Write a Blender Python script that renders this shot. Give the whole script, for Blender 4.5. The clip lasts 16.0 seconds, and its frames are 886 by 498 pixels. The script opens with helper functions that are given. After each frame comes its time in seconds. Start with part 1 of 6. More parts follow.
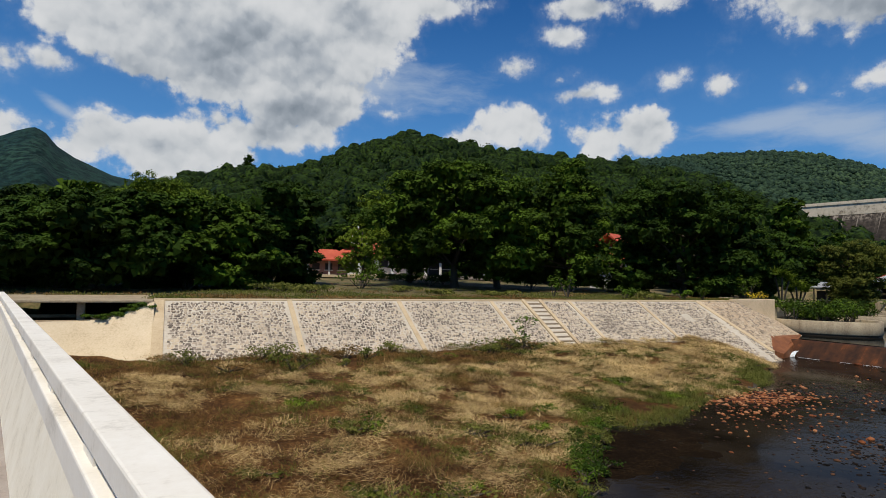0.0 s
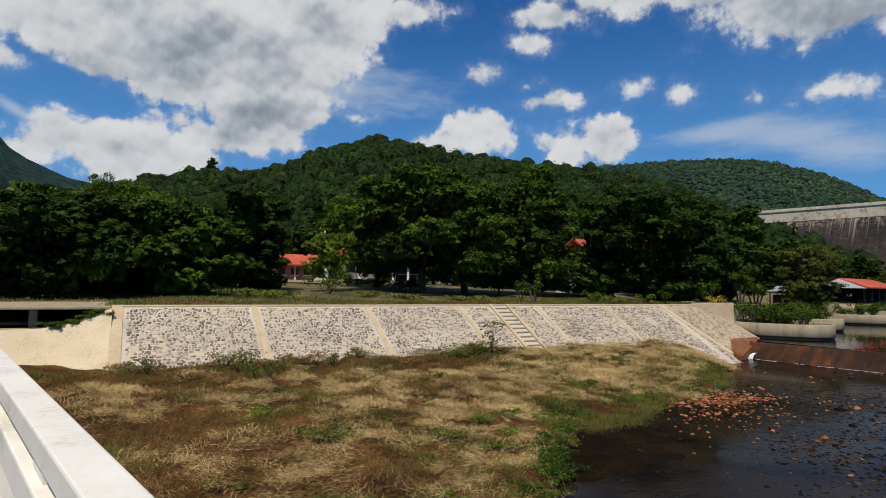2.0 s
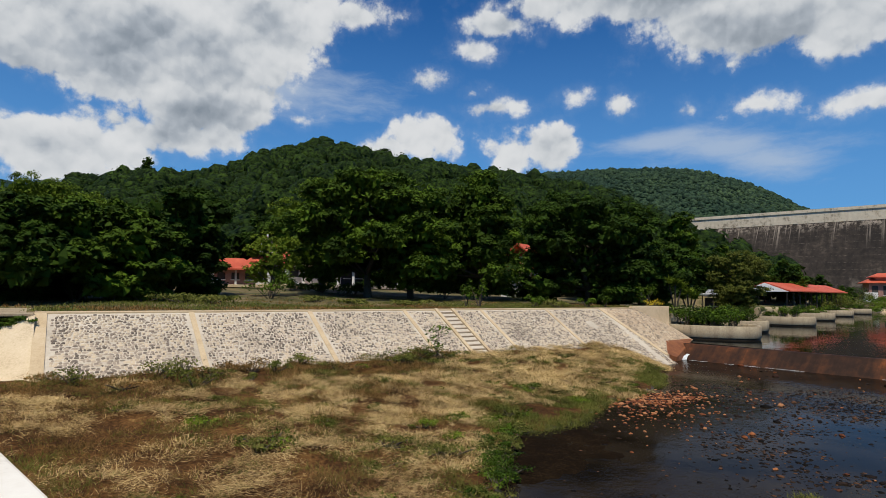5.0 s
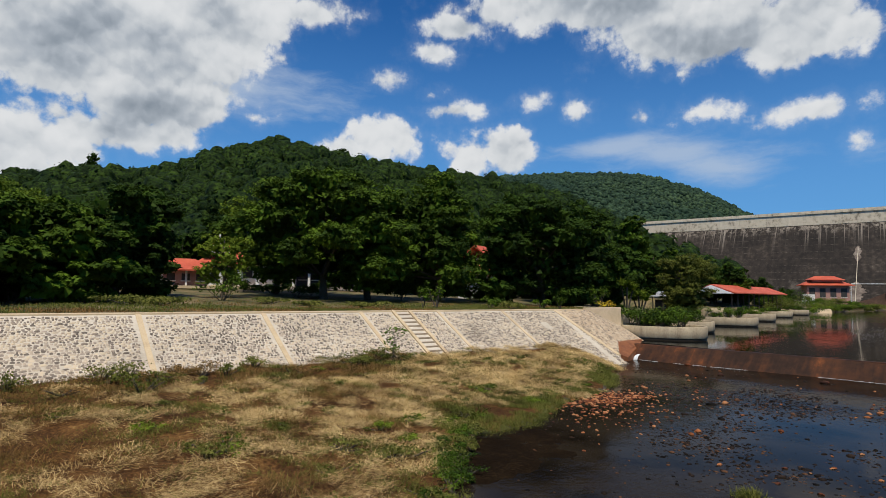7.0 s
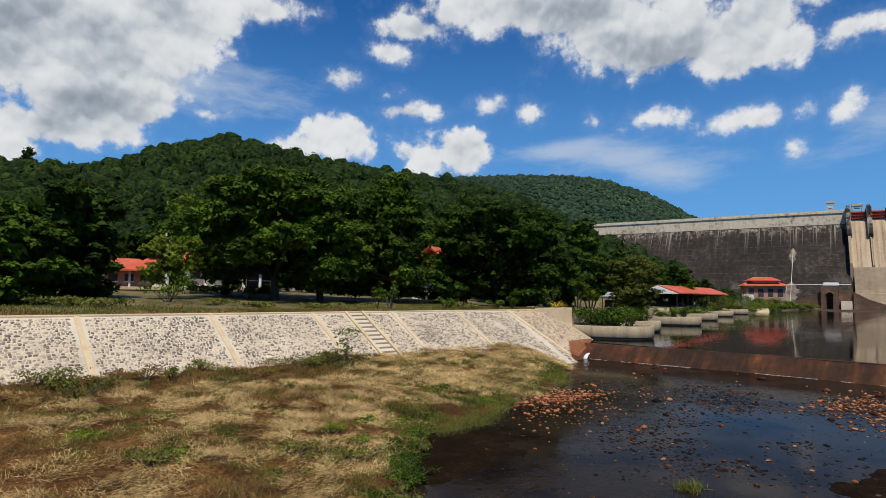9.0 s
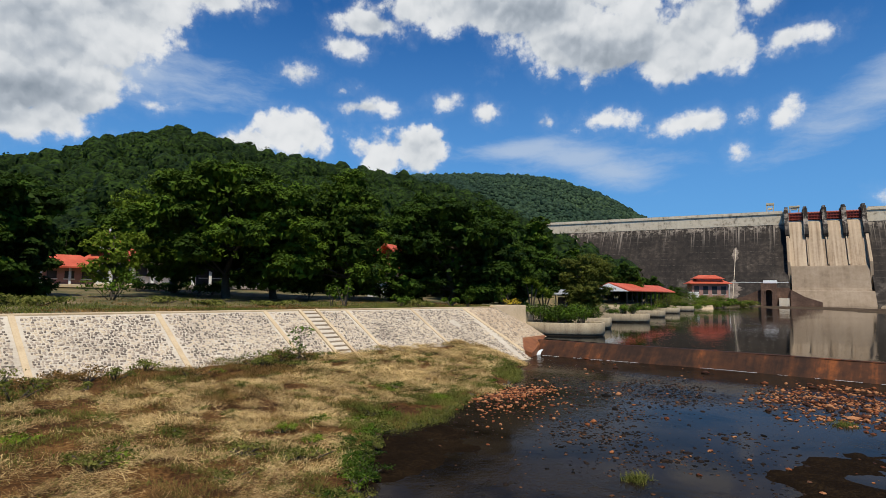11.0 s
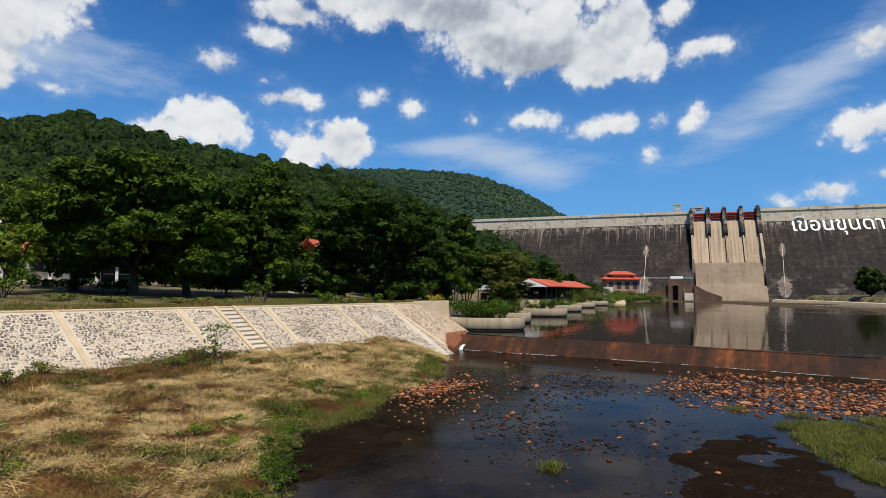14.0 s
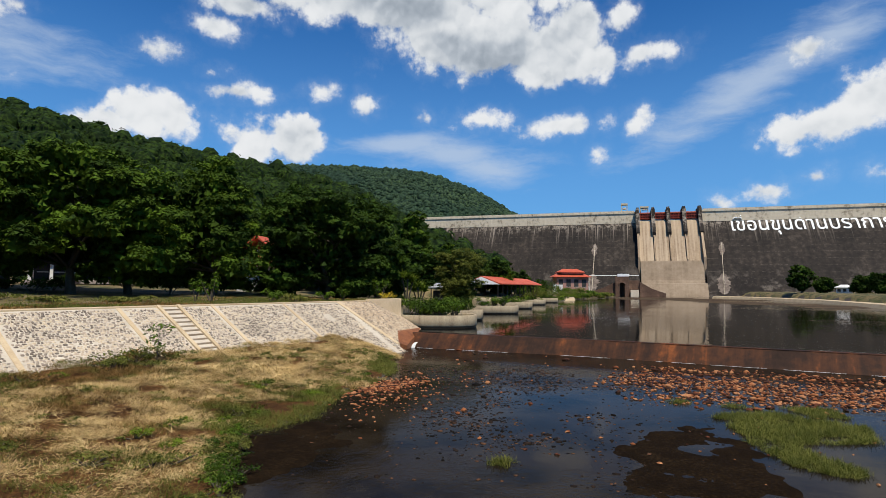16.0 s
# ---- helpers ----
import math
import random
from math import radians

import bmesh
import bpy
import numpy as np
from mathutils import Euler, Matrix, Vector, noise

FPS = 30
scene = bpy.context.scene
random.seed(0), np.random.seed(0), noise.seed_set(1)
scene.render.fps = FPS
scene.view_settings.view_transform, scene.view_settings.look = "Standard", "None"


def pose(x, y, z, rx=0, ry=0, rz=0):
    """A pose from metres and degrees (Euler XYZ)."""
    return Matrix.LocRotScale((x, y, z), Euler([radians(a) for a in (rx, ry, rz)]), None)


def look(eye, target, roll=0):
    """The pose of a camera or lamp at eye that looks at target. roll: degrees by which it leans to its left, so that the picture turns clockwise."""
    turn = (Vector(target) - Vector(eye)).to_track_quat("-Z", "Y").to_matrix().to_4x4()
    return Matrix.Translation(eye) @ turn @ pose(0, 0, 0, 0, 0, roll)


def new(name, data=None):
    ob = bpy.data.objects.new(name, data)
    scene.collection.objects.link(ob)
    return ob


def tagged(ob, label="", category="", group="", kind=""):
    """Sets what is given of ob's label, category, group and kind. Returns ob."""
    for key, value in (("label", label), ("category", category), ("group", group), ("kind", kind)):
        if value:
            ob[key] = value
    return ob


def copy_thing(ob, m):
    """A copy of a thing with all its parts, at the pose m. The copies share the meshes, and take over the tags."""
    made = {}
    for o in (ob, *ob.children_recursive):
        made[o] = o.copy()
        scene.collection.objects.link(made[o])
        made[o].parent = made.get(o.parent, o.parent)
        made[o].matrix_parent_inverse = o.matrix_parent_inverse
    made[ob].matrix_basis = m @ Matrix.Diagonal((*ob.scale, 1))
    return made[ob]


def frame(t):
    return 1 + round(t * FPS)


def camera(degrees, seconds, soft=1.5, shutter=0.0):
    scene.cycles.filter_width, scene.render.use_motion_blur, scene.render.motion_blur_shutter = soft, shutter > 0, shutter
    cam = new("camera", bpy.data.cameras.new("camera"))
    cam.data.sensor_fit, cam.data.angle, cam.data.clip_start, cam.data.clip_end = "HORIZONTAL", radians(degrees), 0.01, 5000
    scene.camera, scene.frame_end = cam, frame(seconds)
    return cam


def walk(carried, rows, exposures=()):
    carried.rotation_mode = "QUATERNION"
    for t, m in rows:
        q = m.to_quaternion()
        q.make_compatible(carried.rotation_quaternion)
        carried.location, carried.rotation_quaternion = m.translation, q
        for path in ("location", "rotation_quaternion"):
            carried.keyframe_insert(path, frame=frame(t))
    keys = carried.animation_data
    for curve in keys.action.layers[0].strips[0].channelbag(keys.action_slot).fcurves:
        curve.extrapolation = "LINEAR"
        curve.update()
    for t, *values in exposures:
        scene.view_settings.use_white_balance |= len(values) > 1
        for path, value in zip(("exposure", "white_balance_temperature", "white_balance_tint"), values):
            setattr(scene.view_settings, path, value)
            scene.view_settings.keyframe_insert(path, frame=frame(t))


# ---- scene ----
cam = camera(75.06, 16.0, soft=0.75)
# seconds, eye, yaw, pitch, roll
PATH = [
    (0, 0.006, -0.005, 4.000, -25.76, 3.12, 1.10),
    (0.5, 0.005, 0.008, 4.003, -26.59, 3.29, 1.06),
    (1, 0.005, 0.020, 4.005, -27.38, 3.41, 0.99),
    (1.5, 0.007, 0.029, 4.007, -28.16, 3.52, 0.96),
    (2, 0.009, 0.037, 4.008, -28.98, 3.66, 0.94),
    (2.5, 0.012, 0.043, 4.009, -29.90, 3.75, 0.92),
    (3, 0.015, 0.048, 4.009, -30.76, 3.88, 0.89),
    (3.5, 0.020, 0.052, 4.010, -31.67, 3.98, 0.87),
    (4, 0.025, 0.054, 4.010, -32.55, 4.05, 0.85),
    (6.5, 0.055, 0.045, 4.007, -37.37, 4.35, 0.82),
    (7, 0.062, 0.041, 4.006, -38.53, 4.40, 0.85),
    (7.5, 0.069, 0.035, 4.005, -39.68, 4.46, 0.80),
    (8, 0.076, 0.029, 4.004, -40.82, 4.53, 0.74),
    (8.5, 0.083, 0.022, 4.002, -41.91, 4.56, 0.73),
    (9, 0.090, 0.015, 4.001, -43.02, 4.54, 0.74),
    (11.5, 0.119, -0.029, 3.996, -48.54, 4.31, 0.68),
    (12, 0.124, -0.039, 3.995, -49.77, 4.25, 0.67),
    (12.5, 0.128, -0.049, 3.994, -51.03, 4.19, 0.60),
    (13, 0.131, -0.058, 3.994, -52.31, 4.12, 0.58),
    (13.5, 0.133, -0.068, 3.993, -53.61, 4.08, 0.55),
    (14, 0.135, -0.077, 3.993, -54.87, 4.04, 0.50),
    (14.5, 0.136, -0.086, 3.994, -56.04, 4.00, 0.46),
    (15, 0.135, -0.095, 3.994, -57.18, 3.96, 0.43),
    (15.5, 0.134, -0.103, 3.995, -58.38, 3.90, 0.38),
    (16, 0.131, -0.111, 3.996, -59.55, 3.85, 0.36),
]
walk(cam, [(t, pose(x, y, z, 90 + p, 0, yaw) @ pose(0, 0, 0, 0, 0, r)) for t, x, y, z, yaw, p, r in PATH],
     exposures=((0.0, -0.22), (4.0, -0.16), (8.0, -0.04), (12.0, 0.06), (16.0, 0.10)))


# ---------------------------------------------------------------- node helpers
class Nodes:
    """Short hand for building a node tree."""

    def __init__(self, tree, fresh=True):
        self.tree = tree
        if fresh:
            tree.nodes.clear()

    def add(self, kind, *plugs, **settings):
        node = self.tree.nodes.new(kind)
        for key, value in settings.items():
            if key == "op":
                node.operation = value
            elif key == "blend":
                node.data_type, node.blend_type = "RGBA", value
        for i, plug in enumerate(plugs):
            self.plug(node.inputs[i], plug)
        return node

    def plug(self, socket, value):
        if value is None:
            return
        if isinstance(value, bpy.types.NodeSocket):
            self.tree.links.new(value, socket)
        else:
            if isinstance(value, (tuple, list)) and len(value) == 3 and socket.type == "RGBA":
                value = (*value, 1)
            socket.default_value = value

    def math(self, op, *plugs):
        return self.add("ShaderNodeMath", *plugs, op=op).outputs[0]

    def vec(self, op, *plugs):
        node = self.add("ShaderNodeVectorMath", *plugs, op=op)
        return node.outputs["Value"] if op in ("LENGTH", "DOT_PRODUCT") else node.outputs[0]

    def noise(self, vector, scale, detail=4, rough=0.55, lac=2.0):
        node = self.tree.nodes.new("ShaderNodeTexNoise")
        self.plug(node.inputs["Vector"], vector)
        node.inputs["Scale"].default_value = scale
        node.inputs["Detail"].default_value = detail
        node.inputs["Roughness"].default_value = rough
        node.inputs["Lacunarity"].default_value = lac
        return node.outputs["Fac"]

    def span(self, value, a, b, lo=0.0, hi=1.0, smooth=True):
        node = self.tree.nodes.new("ShaderNodeMapRange")
        if smooth:
            node.interpolation_type = "SMOOTHSTEP"
        for i, plug in enumerate((value, a, b, lo, hi)):
            self.plug(node.inputs[i], plug)
        return node.outputs[0]

    def mix(self, fac, a, b, blend="MIX"):
        node = self.tree.nodes.new("ShaderNodeMix")
        node.data_type, node.blend_type = "RGBA", blend
        self.plug(node.inputs[0], fac)
        self.plug(node.inputs[6], a)
        self.plug(node.inputs[7], b)
        return node.outputs[2]

    def ramp(self, fac, *stops):
        node = self.tree.nodes.new("ShaderNodeValToRGB")
        el = node.color_ramp.elements
        while len(el) < len(stops):
            el.new(0.5)
        for e, (p, c) in zip(el, stops):
            e.position, e.color = p, (*c, 1)
        self.plug(node.inputs[0], fac)
        return node.outputs[0]


# ---------------------------------------------------------------- sky, clouds, sun
SUN_AZ, SUN_EL = -142.0, 62.0
world = bpy.data.worlds.new("sky")
scene.world = world
world.use_nodes = True
W = Nodes(world.node_tree)
sky = W.add("ShaderNodeTexSky")
sky.sky_type, sky.sun_disc = "NISHITA", False
sky.sun_elevation, sky.sun_rotation = radians(SUN_EL), radians(SUN_AZ)
sky.air_density, sky.dust_density, sky.ozone_density = 1.0, 0.6, 2.5
ray_dir = W.add("ShaderNodeTexCoord").outputs["Generated"]
split = W.add("ShaderNodeSeparateXYZ", ray_dir).outputs
AZ = W.math("MULTIPLY", W.math("ARCTAN2", split[0], split[1]), 180 / math.pi)
EL = W.math("MULTIPLY", W.math("ARCSINE", split[2]), 180 / math.pi)
dome = W.add("ShaderNodeCombineXYZ", AZ, EL, 0.0).outputs[0]
far_dome = W.vec("ADD", dome, (40.0, 0.0, 0.0))
sway = W.add("ShaderNodeCombineXYZ", W.math("MULTIPLY", W.math("SUBTRACT", W.noise(dome, 0.22, 4, 0.55), 0.5), 2.6), W.math("MULTIPLY", W.math("SUBTRACT", W.noise(far_dome, 0.22, 4, 0.55), 0.5), 1.8), 0.0).outputs[0]
warped = W.vec("ADD", dome, sway)
ruffle = W.vec("ADD", dome, W.add("ShaderNodeCombineXYZ", W.math("SUBTRACT", W.noise(dome, 0.9, 3, 0.6), 0.5), W.math("SUBTRACT", W.noise(far_dome, 0.9, 3, 0.6), 0.5), 0.0).outputs[0])


def puffs(where, sizes=((0.26, 0.85), (0.62, 0.85), (1.45, 0.75), (3.3, 0.6))):
    """Rounded heads of cumulus at several sizes, in degrees."""
    total = None
    for scale, weight in sizes:
        cell = W.tree.nodes.new("ShaderNodeTexVoronoi")
        cell.voronoi_dimensions, cell.feature = "2D", "F1"
        W.plug(cell.inputs["Vector"], where)
        cell.inputs["Scale"].default_value = scale
        bump = W.math("MULTIPLY", W.math("SUBTRACT", 0.42, cell.outputs["Distance"]), weight / scale)
        total = bump if total is None else W.math("ADD", total, bump)
    return total


heads = puffs(ruffle)
COARSE = ((0.26, 0.9), (0.62, 1.0), (1.45, 0.6))
mounds, mounds_up = puffs(ruffle, COARSE), puffs(W.vec("ADD", ruffle, (-0.2, 0.6, 0.0)), COARSE)
fray = W.noise(dome, 1.1, 6, 0.62)
lump, lump_up = W.noise(dome, 0.13, 3, 0.5), W.noise(W.vec("ADD", dome, (-0.9, 2.4, 0.0)), 0.13, 3, 0.5)
wisp = W.noise(W.vec("MULTIPLY", warped, (0.42, 1.5, 1.0)), 0.30, 7, 0.62)
SOLID, GREY, THIN = [], [], []


def cloud(az, el, ra, re, grey=0.3):
    """One cumulus of the sky: where it stands, its half width and half height in degrees, and how grey its belly is."""
    off = W.vec("MULTIPLY", W.vec("SUBTRACT", warped, (az, el, 0.0)), (1 / ra, 1 / re, 0.0))
    v = W.math("SUBTRACT", 1.0, W.vec("LENGTH", off))
    s = 0.75 * re + 0.25 * min(ra, 2 * re)
    SOLID.append(W.math("ADD", W.math("MULTIPLY", v, s), W.math("MULTIPLY", heads, min(0.62, 0.12 + 0.22 * s))))
    low = W.math("SUBTRACT", W.math("MULTIPLY", v, grey), W.math("MULTIPLY", W.math("DIVIDE", W.math("SUBTRACT", EL, el), re), 0.35 * grey))
    GREY.append(low)


def veil(az, el, ra, re, lean=0.0):
    """A thin white veil of cloud, lean in degrees."""
    c, s = math.cos(radians(lean)), math.sin(radians(lean))
    off = W.vec("SUBTRACT", dome, (az, el, 0.0))
    a = W.math("DIVIDE", W.vec("DOT_PRODUCT", off, (c, s, 0.0)), ra)
    b = W.math("DIVIDE", W.vec("DOT_PRODUCT", off, (-s, c, 0.0)), re)
    THIN.append(W.math("SUBTRACT", 1.0, W.math("SQRT", W.math("ADD", W.math("MULTIPLY", a, a), W.math("MULTIPLY", b, b)))))


cloud(8.0, 29.5, 19.0, 5.0, 0.60)
cloud(5.0, 21.6, 15.0, 5.8, 1.10)
cloud(-5.5, 21.3, 6.5, 3.0, 0.70)
cloud(17.0, 24.0, 6.8, 4.4, 0.80)
cloud(11.6, 16.6, 7.6, 3.2, 1.20)
cloud(20.6, 27.2, 4.0, 1.5, 0.30)
cloud(21.8, 21.6, 1.7, 0.9, 0.15)
cloud(8.6, 13.6, 7.0, 1.8, 0.60)
cloud(-0.3, 11.4, 8.2, 2.9, 0.55)
cloud(-5.8, 11.2, 2.8, 1.9, 0.25)
cloud(19.6, 16.1, 1.5, 0.6, 0.15)
cloud(14.0, 13.4, 1.6, 1.0, 0.25)
cloud(-9.0, 17.0, 2.0, 0.9, 0.20)
cloud(-12.3, 16.3, 1.3, 0.9, 0.20)
cloud(-12.3, 11.5, 1.6, 1.2, 0.20)
cloud(25.1, 25.9, 4.0, 1.2, 0.50)
cloud(28.8, 13.9, 2.7, 1.3, 0.35)
cloud(31.4, 15.2, 2.6, 2.5, 0.35)
cloud(33.9, 14.9, 2.0, 1.8, 0.35)
cloud(41.2, 13.8, 2.7, 2.2, 0.40)
cloud(44.2, 14.2, 3.6, 2.3, 0.40)
cloud(39.6, 17.8, 3.2, 0.9, 0.30)
cloud(37.0, 19.5, 1.1, 0.6, 0.15)
cloud(47.3, 18.7, 1.3, 0.7, 0.15)
cloud(51.8, 17.8, 1.1, 1.0, 0.15)
cloud(33.1, 20.6, 1.7, 0.7, 0.20)
cloud(37.2, 23.1, 2.4, 0.8, 0.30)
cloud(40.3, 25.4, 4.4, 1.3, 0.60)
cloud(57.5, 16.5, 0.6, 0.5, 0.10)
cloud(55.5, 27.0, 16.5, 2.6, 1.00)
cloud(61.8, 23.6, 10.0, 3.3, 1.10)
cloud(71.0, 22.2, 6.6, 3.2, 0.45)
cloud(72.6, 24.2, 2.8, 2.6, 0.20)
cloud(79.6, 21.6, 3.0, 1.0, 0.15)
cloud(76.6, 24.7, 1.7, 1.2, 0.15)
cloud(92.7, 19.6, 1.5, 0.8, 0.20)
cloud(93.5, 13.7, 4.4, 1.7, 0.60)
cloud(97.0, 15.2, 2.6, 2.2, 0.45)
cloud(89.6, 8.4, 1.8, 1.0, 0.35)
cloud(85.3, 7.9, 1.1, 0.7, 0.20)
cloud(92.7, 9.3, 0.9, 0.5, 0.15)
cloud(78.6, 15.5, 1.3, 1.0, 0.20)
cloud(71.4, 15.6, 3.8, 1.0, 0.35)
cloud(63.3, 16.4, 2.8, 0.9, 0.30)
cloud(74.8, 12.9, 0.8, 0.6, 0.10)
cloud(96.9, 9.4, 1.0, 0.7, 0.20)
veil(55.0, 14.0, 8.4, 1.6, 3)
veil(64.0, 11.8, 7.0, 2.4, -8)
veil(-8.2, 13.4, 3.1, 0.7, -30)
veil(17.3, 18.7, 16.3, 3.1, 0)
veil(88.0, 17.6, 15.0, 2.8, 25)
veil(60.4, 13.1, 11.2, 2.2, -4)
veil(94.5, 20.5, 6.2, 2.5, 20)


def most(values, soft=0.0):
    out = values[0]
    for v in values[1:]:
        out = W.math("SMOOTH_MAX", out, v, soft) if soft else W.math("MAXIMUM", out, v)
    return out


depth_in = W.math("ADD", most(SOLID, 0.3), W.math("SUBTRACT", W.math("MULTIPLY", fray, 1.7), 0.72))
thick = W.math("ADD", W.math("MULTIPLY", W.span(depth_in, -0.10, 0.95), 0.86), W.math("MULTIPLY", W.span(depth_in, -1.1, 1.3), 0.14))
# lit from above: where the cloud thickens upwards it lies in its own shade
relief = W.math("ADD", W.math("MULTIPLY", W.math("SUBTRACT", lump_up, lump), 1.35), W.math("MULTIPLY", W.math("SUBTRACT", mounds_up, mounds), 0.15))
belly = W.span(W.math("ADD", W.math("MULTIPLY", most(GREY), 0.66), relief), -0.22, 1.15)
puff = W.ramp(belly, (0.0, (0.77, 0.785, 0.80)), (0.3, (0.63, 0.66, 0.69)), (0.6, (0.43, 0.475, 0.53)), (1.0, (0.22, 0.265, 0.32)))
mist = W.math("MULTIPLY", W.span(W.math("ADD", most(THIN), W.math("MULTIPLY", W.math("SUBTRACT", wisp, 0.5), 1.6)), 0.0, 1.0), 0.72)
low_haze = W.span(EL, 0.0, 30.0, 0.72, 0.0)
blue = W.mix(1.0, sky.outputs[0], (0.0180, 0.061, 0.107), "MULTIPLY")
blue = W.mix(low_haze, blue, (0.165, 0.405, 0.76))
air = W.mix(mist, blue, (0.48, 0.57, 0.70))
heaven = W.mix(thick, air, puff)
shine = W.add("ShaderNodeBackground", heaven, 1.0)
W.add("ShaderNodeOutputWorld", shine.outputs[0])

sun = new("sun", bpy.data.lights.new("sun", "SUN"))
sun.data.energy, sun.data.angle, sun.data.color = 5.0, radians(0.6), (1.0, 0.93, 0.80)
sa, se = radians(SUN_AZ), radians(SUN_EL)
sun.matrix_world = look((0, 0, 60), (-math.sin(sa) * math.cos(se), -math.cos(sa) * math.cos(se), 60 - math.sin(se)))

# ---------------------------------------------------------------- materials


def surface(name, stops, scale=1.0, fine=14.0, rough=0.8, bump=0.3, depth=0.02, streak=None, spec=0.3, rand=0.0, fine_amt=0.35, along=None):
    """A matt surface: colour ramp over two scales of grain, bump, and, if given, streaks stretched along z."""
    mat = bpy.data.materials.new(name)
    mat.use_nodes = True
    N = Nodes(mat.node_tree)
    where = N.add("ShaderNodeNewGeometry").outputs["Position"]
    big = N.noise(where, scale, 5, 0.6)
    small = N.noise(where, fine, 4, 0.6)
    if streak:
        if along:
            height = N.add("ShaderNodeSeparateXYZ", where).outputs[2]
            where2 = N.add("ShaderNodeCombineXYZ", N.vec("DOT_PRODUCT", where, (*along, 0.0)), 0.0, N.math("MULTIPLY", height, streak[1])).outputs[0]
        else:
            where2 = N.vec("MULTIPLY", where, (1, 1, streak[1]))
        big = N.math("ADD", N.math("MULTIPLY", big, 1 - streak[2]), N.math("MULTIPLY", N.noise(where2, streak[0], 5, 0.65), streak[2]))
    level = N.math("ADD", N.math("MULTIPLY", big, 1 - fine_amt), N.math("MULTIPLY", small, fine_amt))
    if rand:
        info = N.add("ShaderNodeObjectInfo").outputs["Random"]
        isle = N.add("ShaderNodeNewGeometry").outputs["Random Per Island"]
        both = N.math("FRACT", N.math("ADD", info, isle))
        level = N.math("ADD", level, N.math("MULTIPLY", N.math("SUBTRACT", both, 0.5), rand))
    level = N.span(level, 0.28, 0.72, smooth=False)
    col = N.ramp(level, *stops)
    sh = N.add("ShaderNodeBsdfPrincipled")
    N.plug(sh.inputs["Base Color"], col)
    N.plug(sh.inputs["Roughness"], rough)
    N.plug(sh.inputs["Specular IOR Level"], spec)
    b = N.add("ShaderNodeBump")
    b.inputs["Strength"].default_value, b.inputs["Distance"].default_value = bump, depth
    N.plug(b.inputs["Height"], N.math("ADD", small, N.math("MULTIPLY", big, 0.6)))
    N.plug(sh.inputs["Normal"], b.outputs[0])
    N.add("ShaderNodeOutputMaterial", sh.outputs[0])
    return mat


def foliage(name, dark, light, clear=0.12, patch=0.25, amt=0.5, fine=0.0, depth=0.4, relief=0.8):
    """Leaves that let some light through; every leaf its own tint."""
    mat = bpy.data.materials.new(name)
    mat.use_nodes = True
    N = Nodes(mat.node_tree)
    geo = N.add("ShaderNodeNewGeometry")
    mottled = N.noise(geo.outputs["Position"], patch, 3, 0.6)
    level = N.math("ADD", N.math("MULTIPLY", geo.outputs["Random Per Island"], amt), N.math("MULTIPLY", N.span(mottled, 0.3, 0.7), 1 - amt))
    col = N.ramp(level, (0.0, dark), (0.55, tuple((a + b) / 2 for a, b in zip(dark, light))), (1.0, light))
    sh = N.add("ShaderNodeBsdfPrincipled")
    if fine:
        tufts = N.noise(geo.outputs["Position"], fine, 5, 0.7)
        # Hollows between tufts are coloured darker, standing in for shade.
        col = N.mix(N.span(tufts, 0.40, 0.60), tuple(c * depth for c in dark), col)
        b = N.add("ShaderNodeBump")
        b.inputs["Strength"].default_value, b.inputs["Distance"].default_value = 1.0, relief
        N.plug(b.inputs["Height"], tufts)
        N.plug(sh.inputs["Normal"], b.outputs[0])
    N.plug(sh.inputs["Base Color"], col)
    N.plug(sh.inputs["Roughness"], 0.7)
    N.plug(sh.inputs["Specular IOR Level"], 0.08)
    glow = N.add("ShaderNodeBsdfTranslucent", N.mix(0.5, col, (0.16, 0.26, 0.03)))
    both = N.add("ShaderNodeMixShader", clear, sh.outputs[0], glow.outputs[0])
    N.add("ShaderNodeOutputMaterial", both.outputs[0])
    return mat


def water(name, tint, rough, ripple, scale, stretch=(1, 1, 1), gloss=0.12, bands=(1.6, 0.45, 1.0)):
    mat = bpy.data.materials.new(name)
    mat.use_nodes = True
    N = Nodes(mat.node_tree)
    where = N.vec("MULTIPLY", N.add("ShaderNodeNewGeometry").outputs["Position"], stretch)
    calm = N.span(N.noise(N.vec("MULTIPLY", where, bands), 0.09, 4, 0.6), 0.46, 0.60)
    h = N.math("ADD", N.noise(where, scale, 4, 0.55), N.math("MULTIPLY", N.noise(where, scale * 4.3, 2, 0.5), 0.35))
    b = N.add("ShaderNodeBump")
    N.plug(b.inputs["Strength"], N.math("MULTIPLY", N.math("ADD", N.math("MULTIPLY", calm, 0.85), 0.15), ripple))
    b.inputs["Distance"].default_value = 0.05
    N.plug(b.inputs["Height"], h)
    sh = N.add("ShaderNodeBsdfPrincipled")
    murk = N.noise(where, 0.35, 5, 0.6)
    N.plug(sh.inputs["Base Color"], N.mix(N.span(murk, 0.4, 0.65), tint, tuple(c * 0.35 for c in tint)))
    N.plug(sh.inputs["Roughness"], rough)
    N.plug(sh.inputs["IOR"], 1.33)
    N.plug(sh.inputs["Specular IOR Level"], gloss)
    N.plug(sh.inputs["Normal"], b.outputs[0])
    N.add("ShaderNodeOutputMaterial", sh.outputs[0])
    return mat


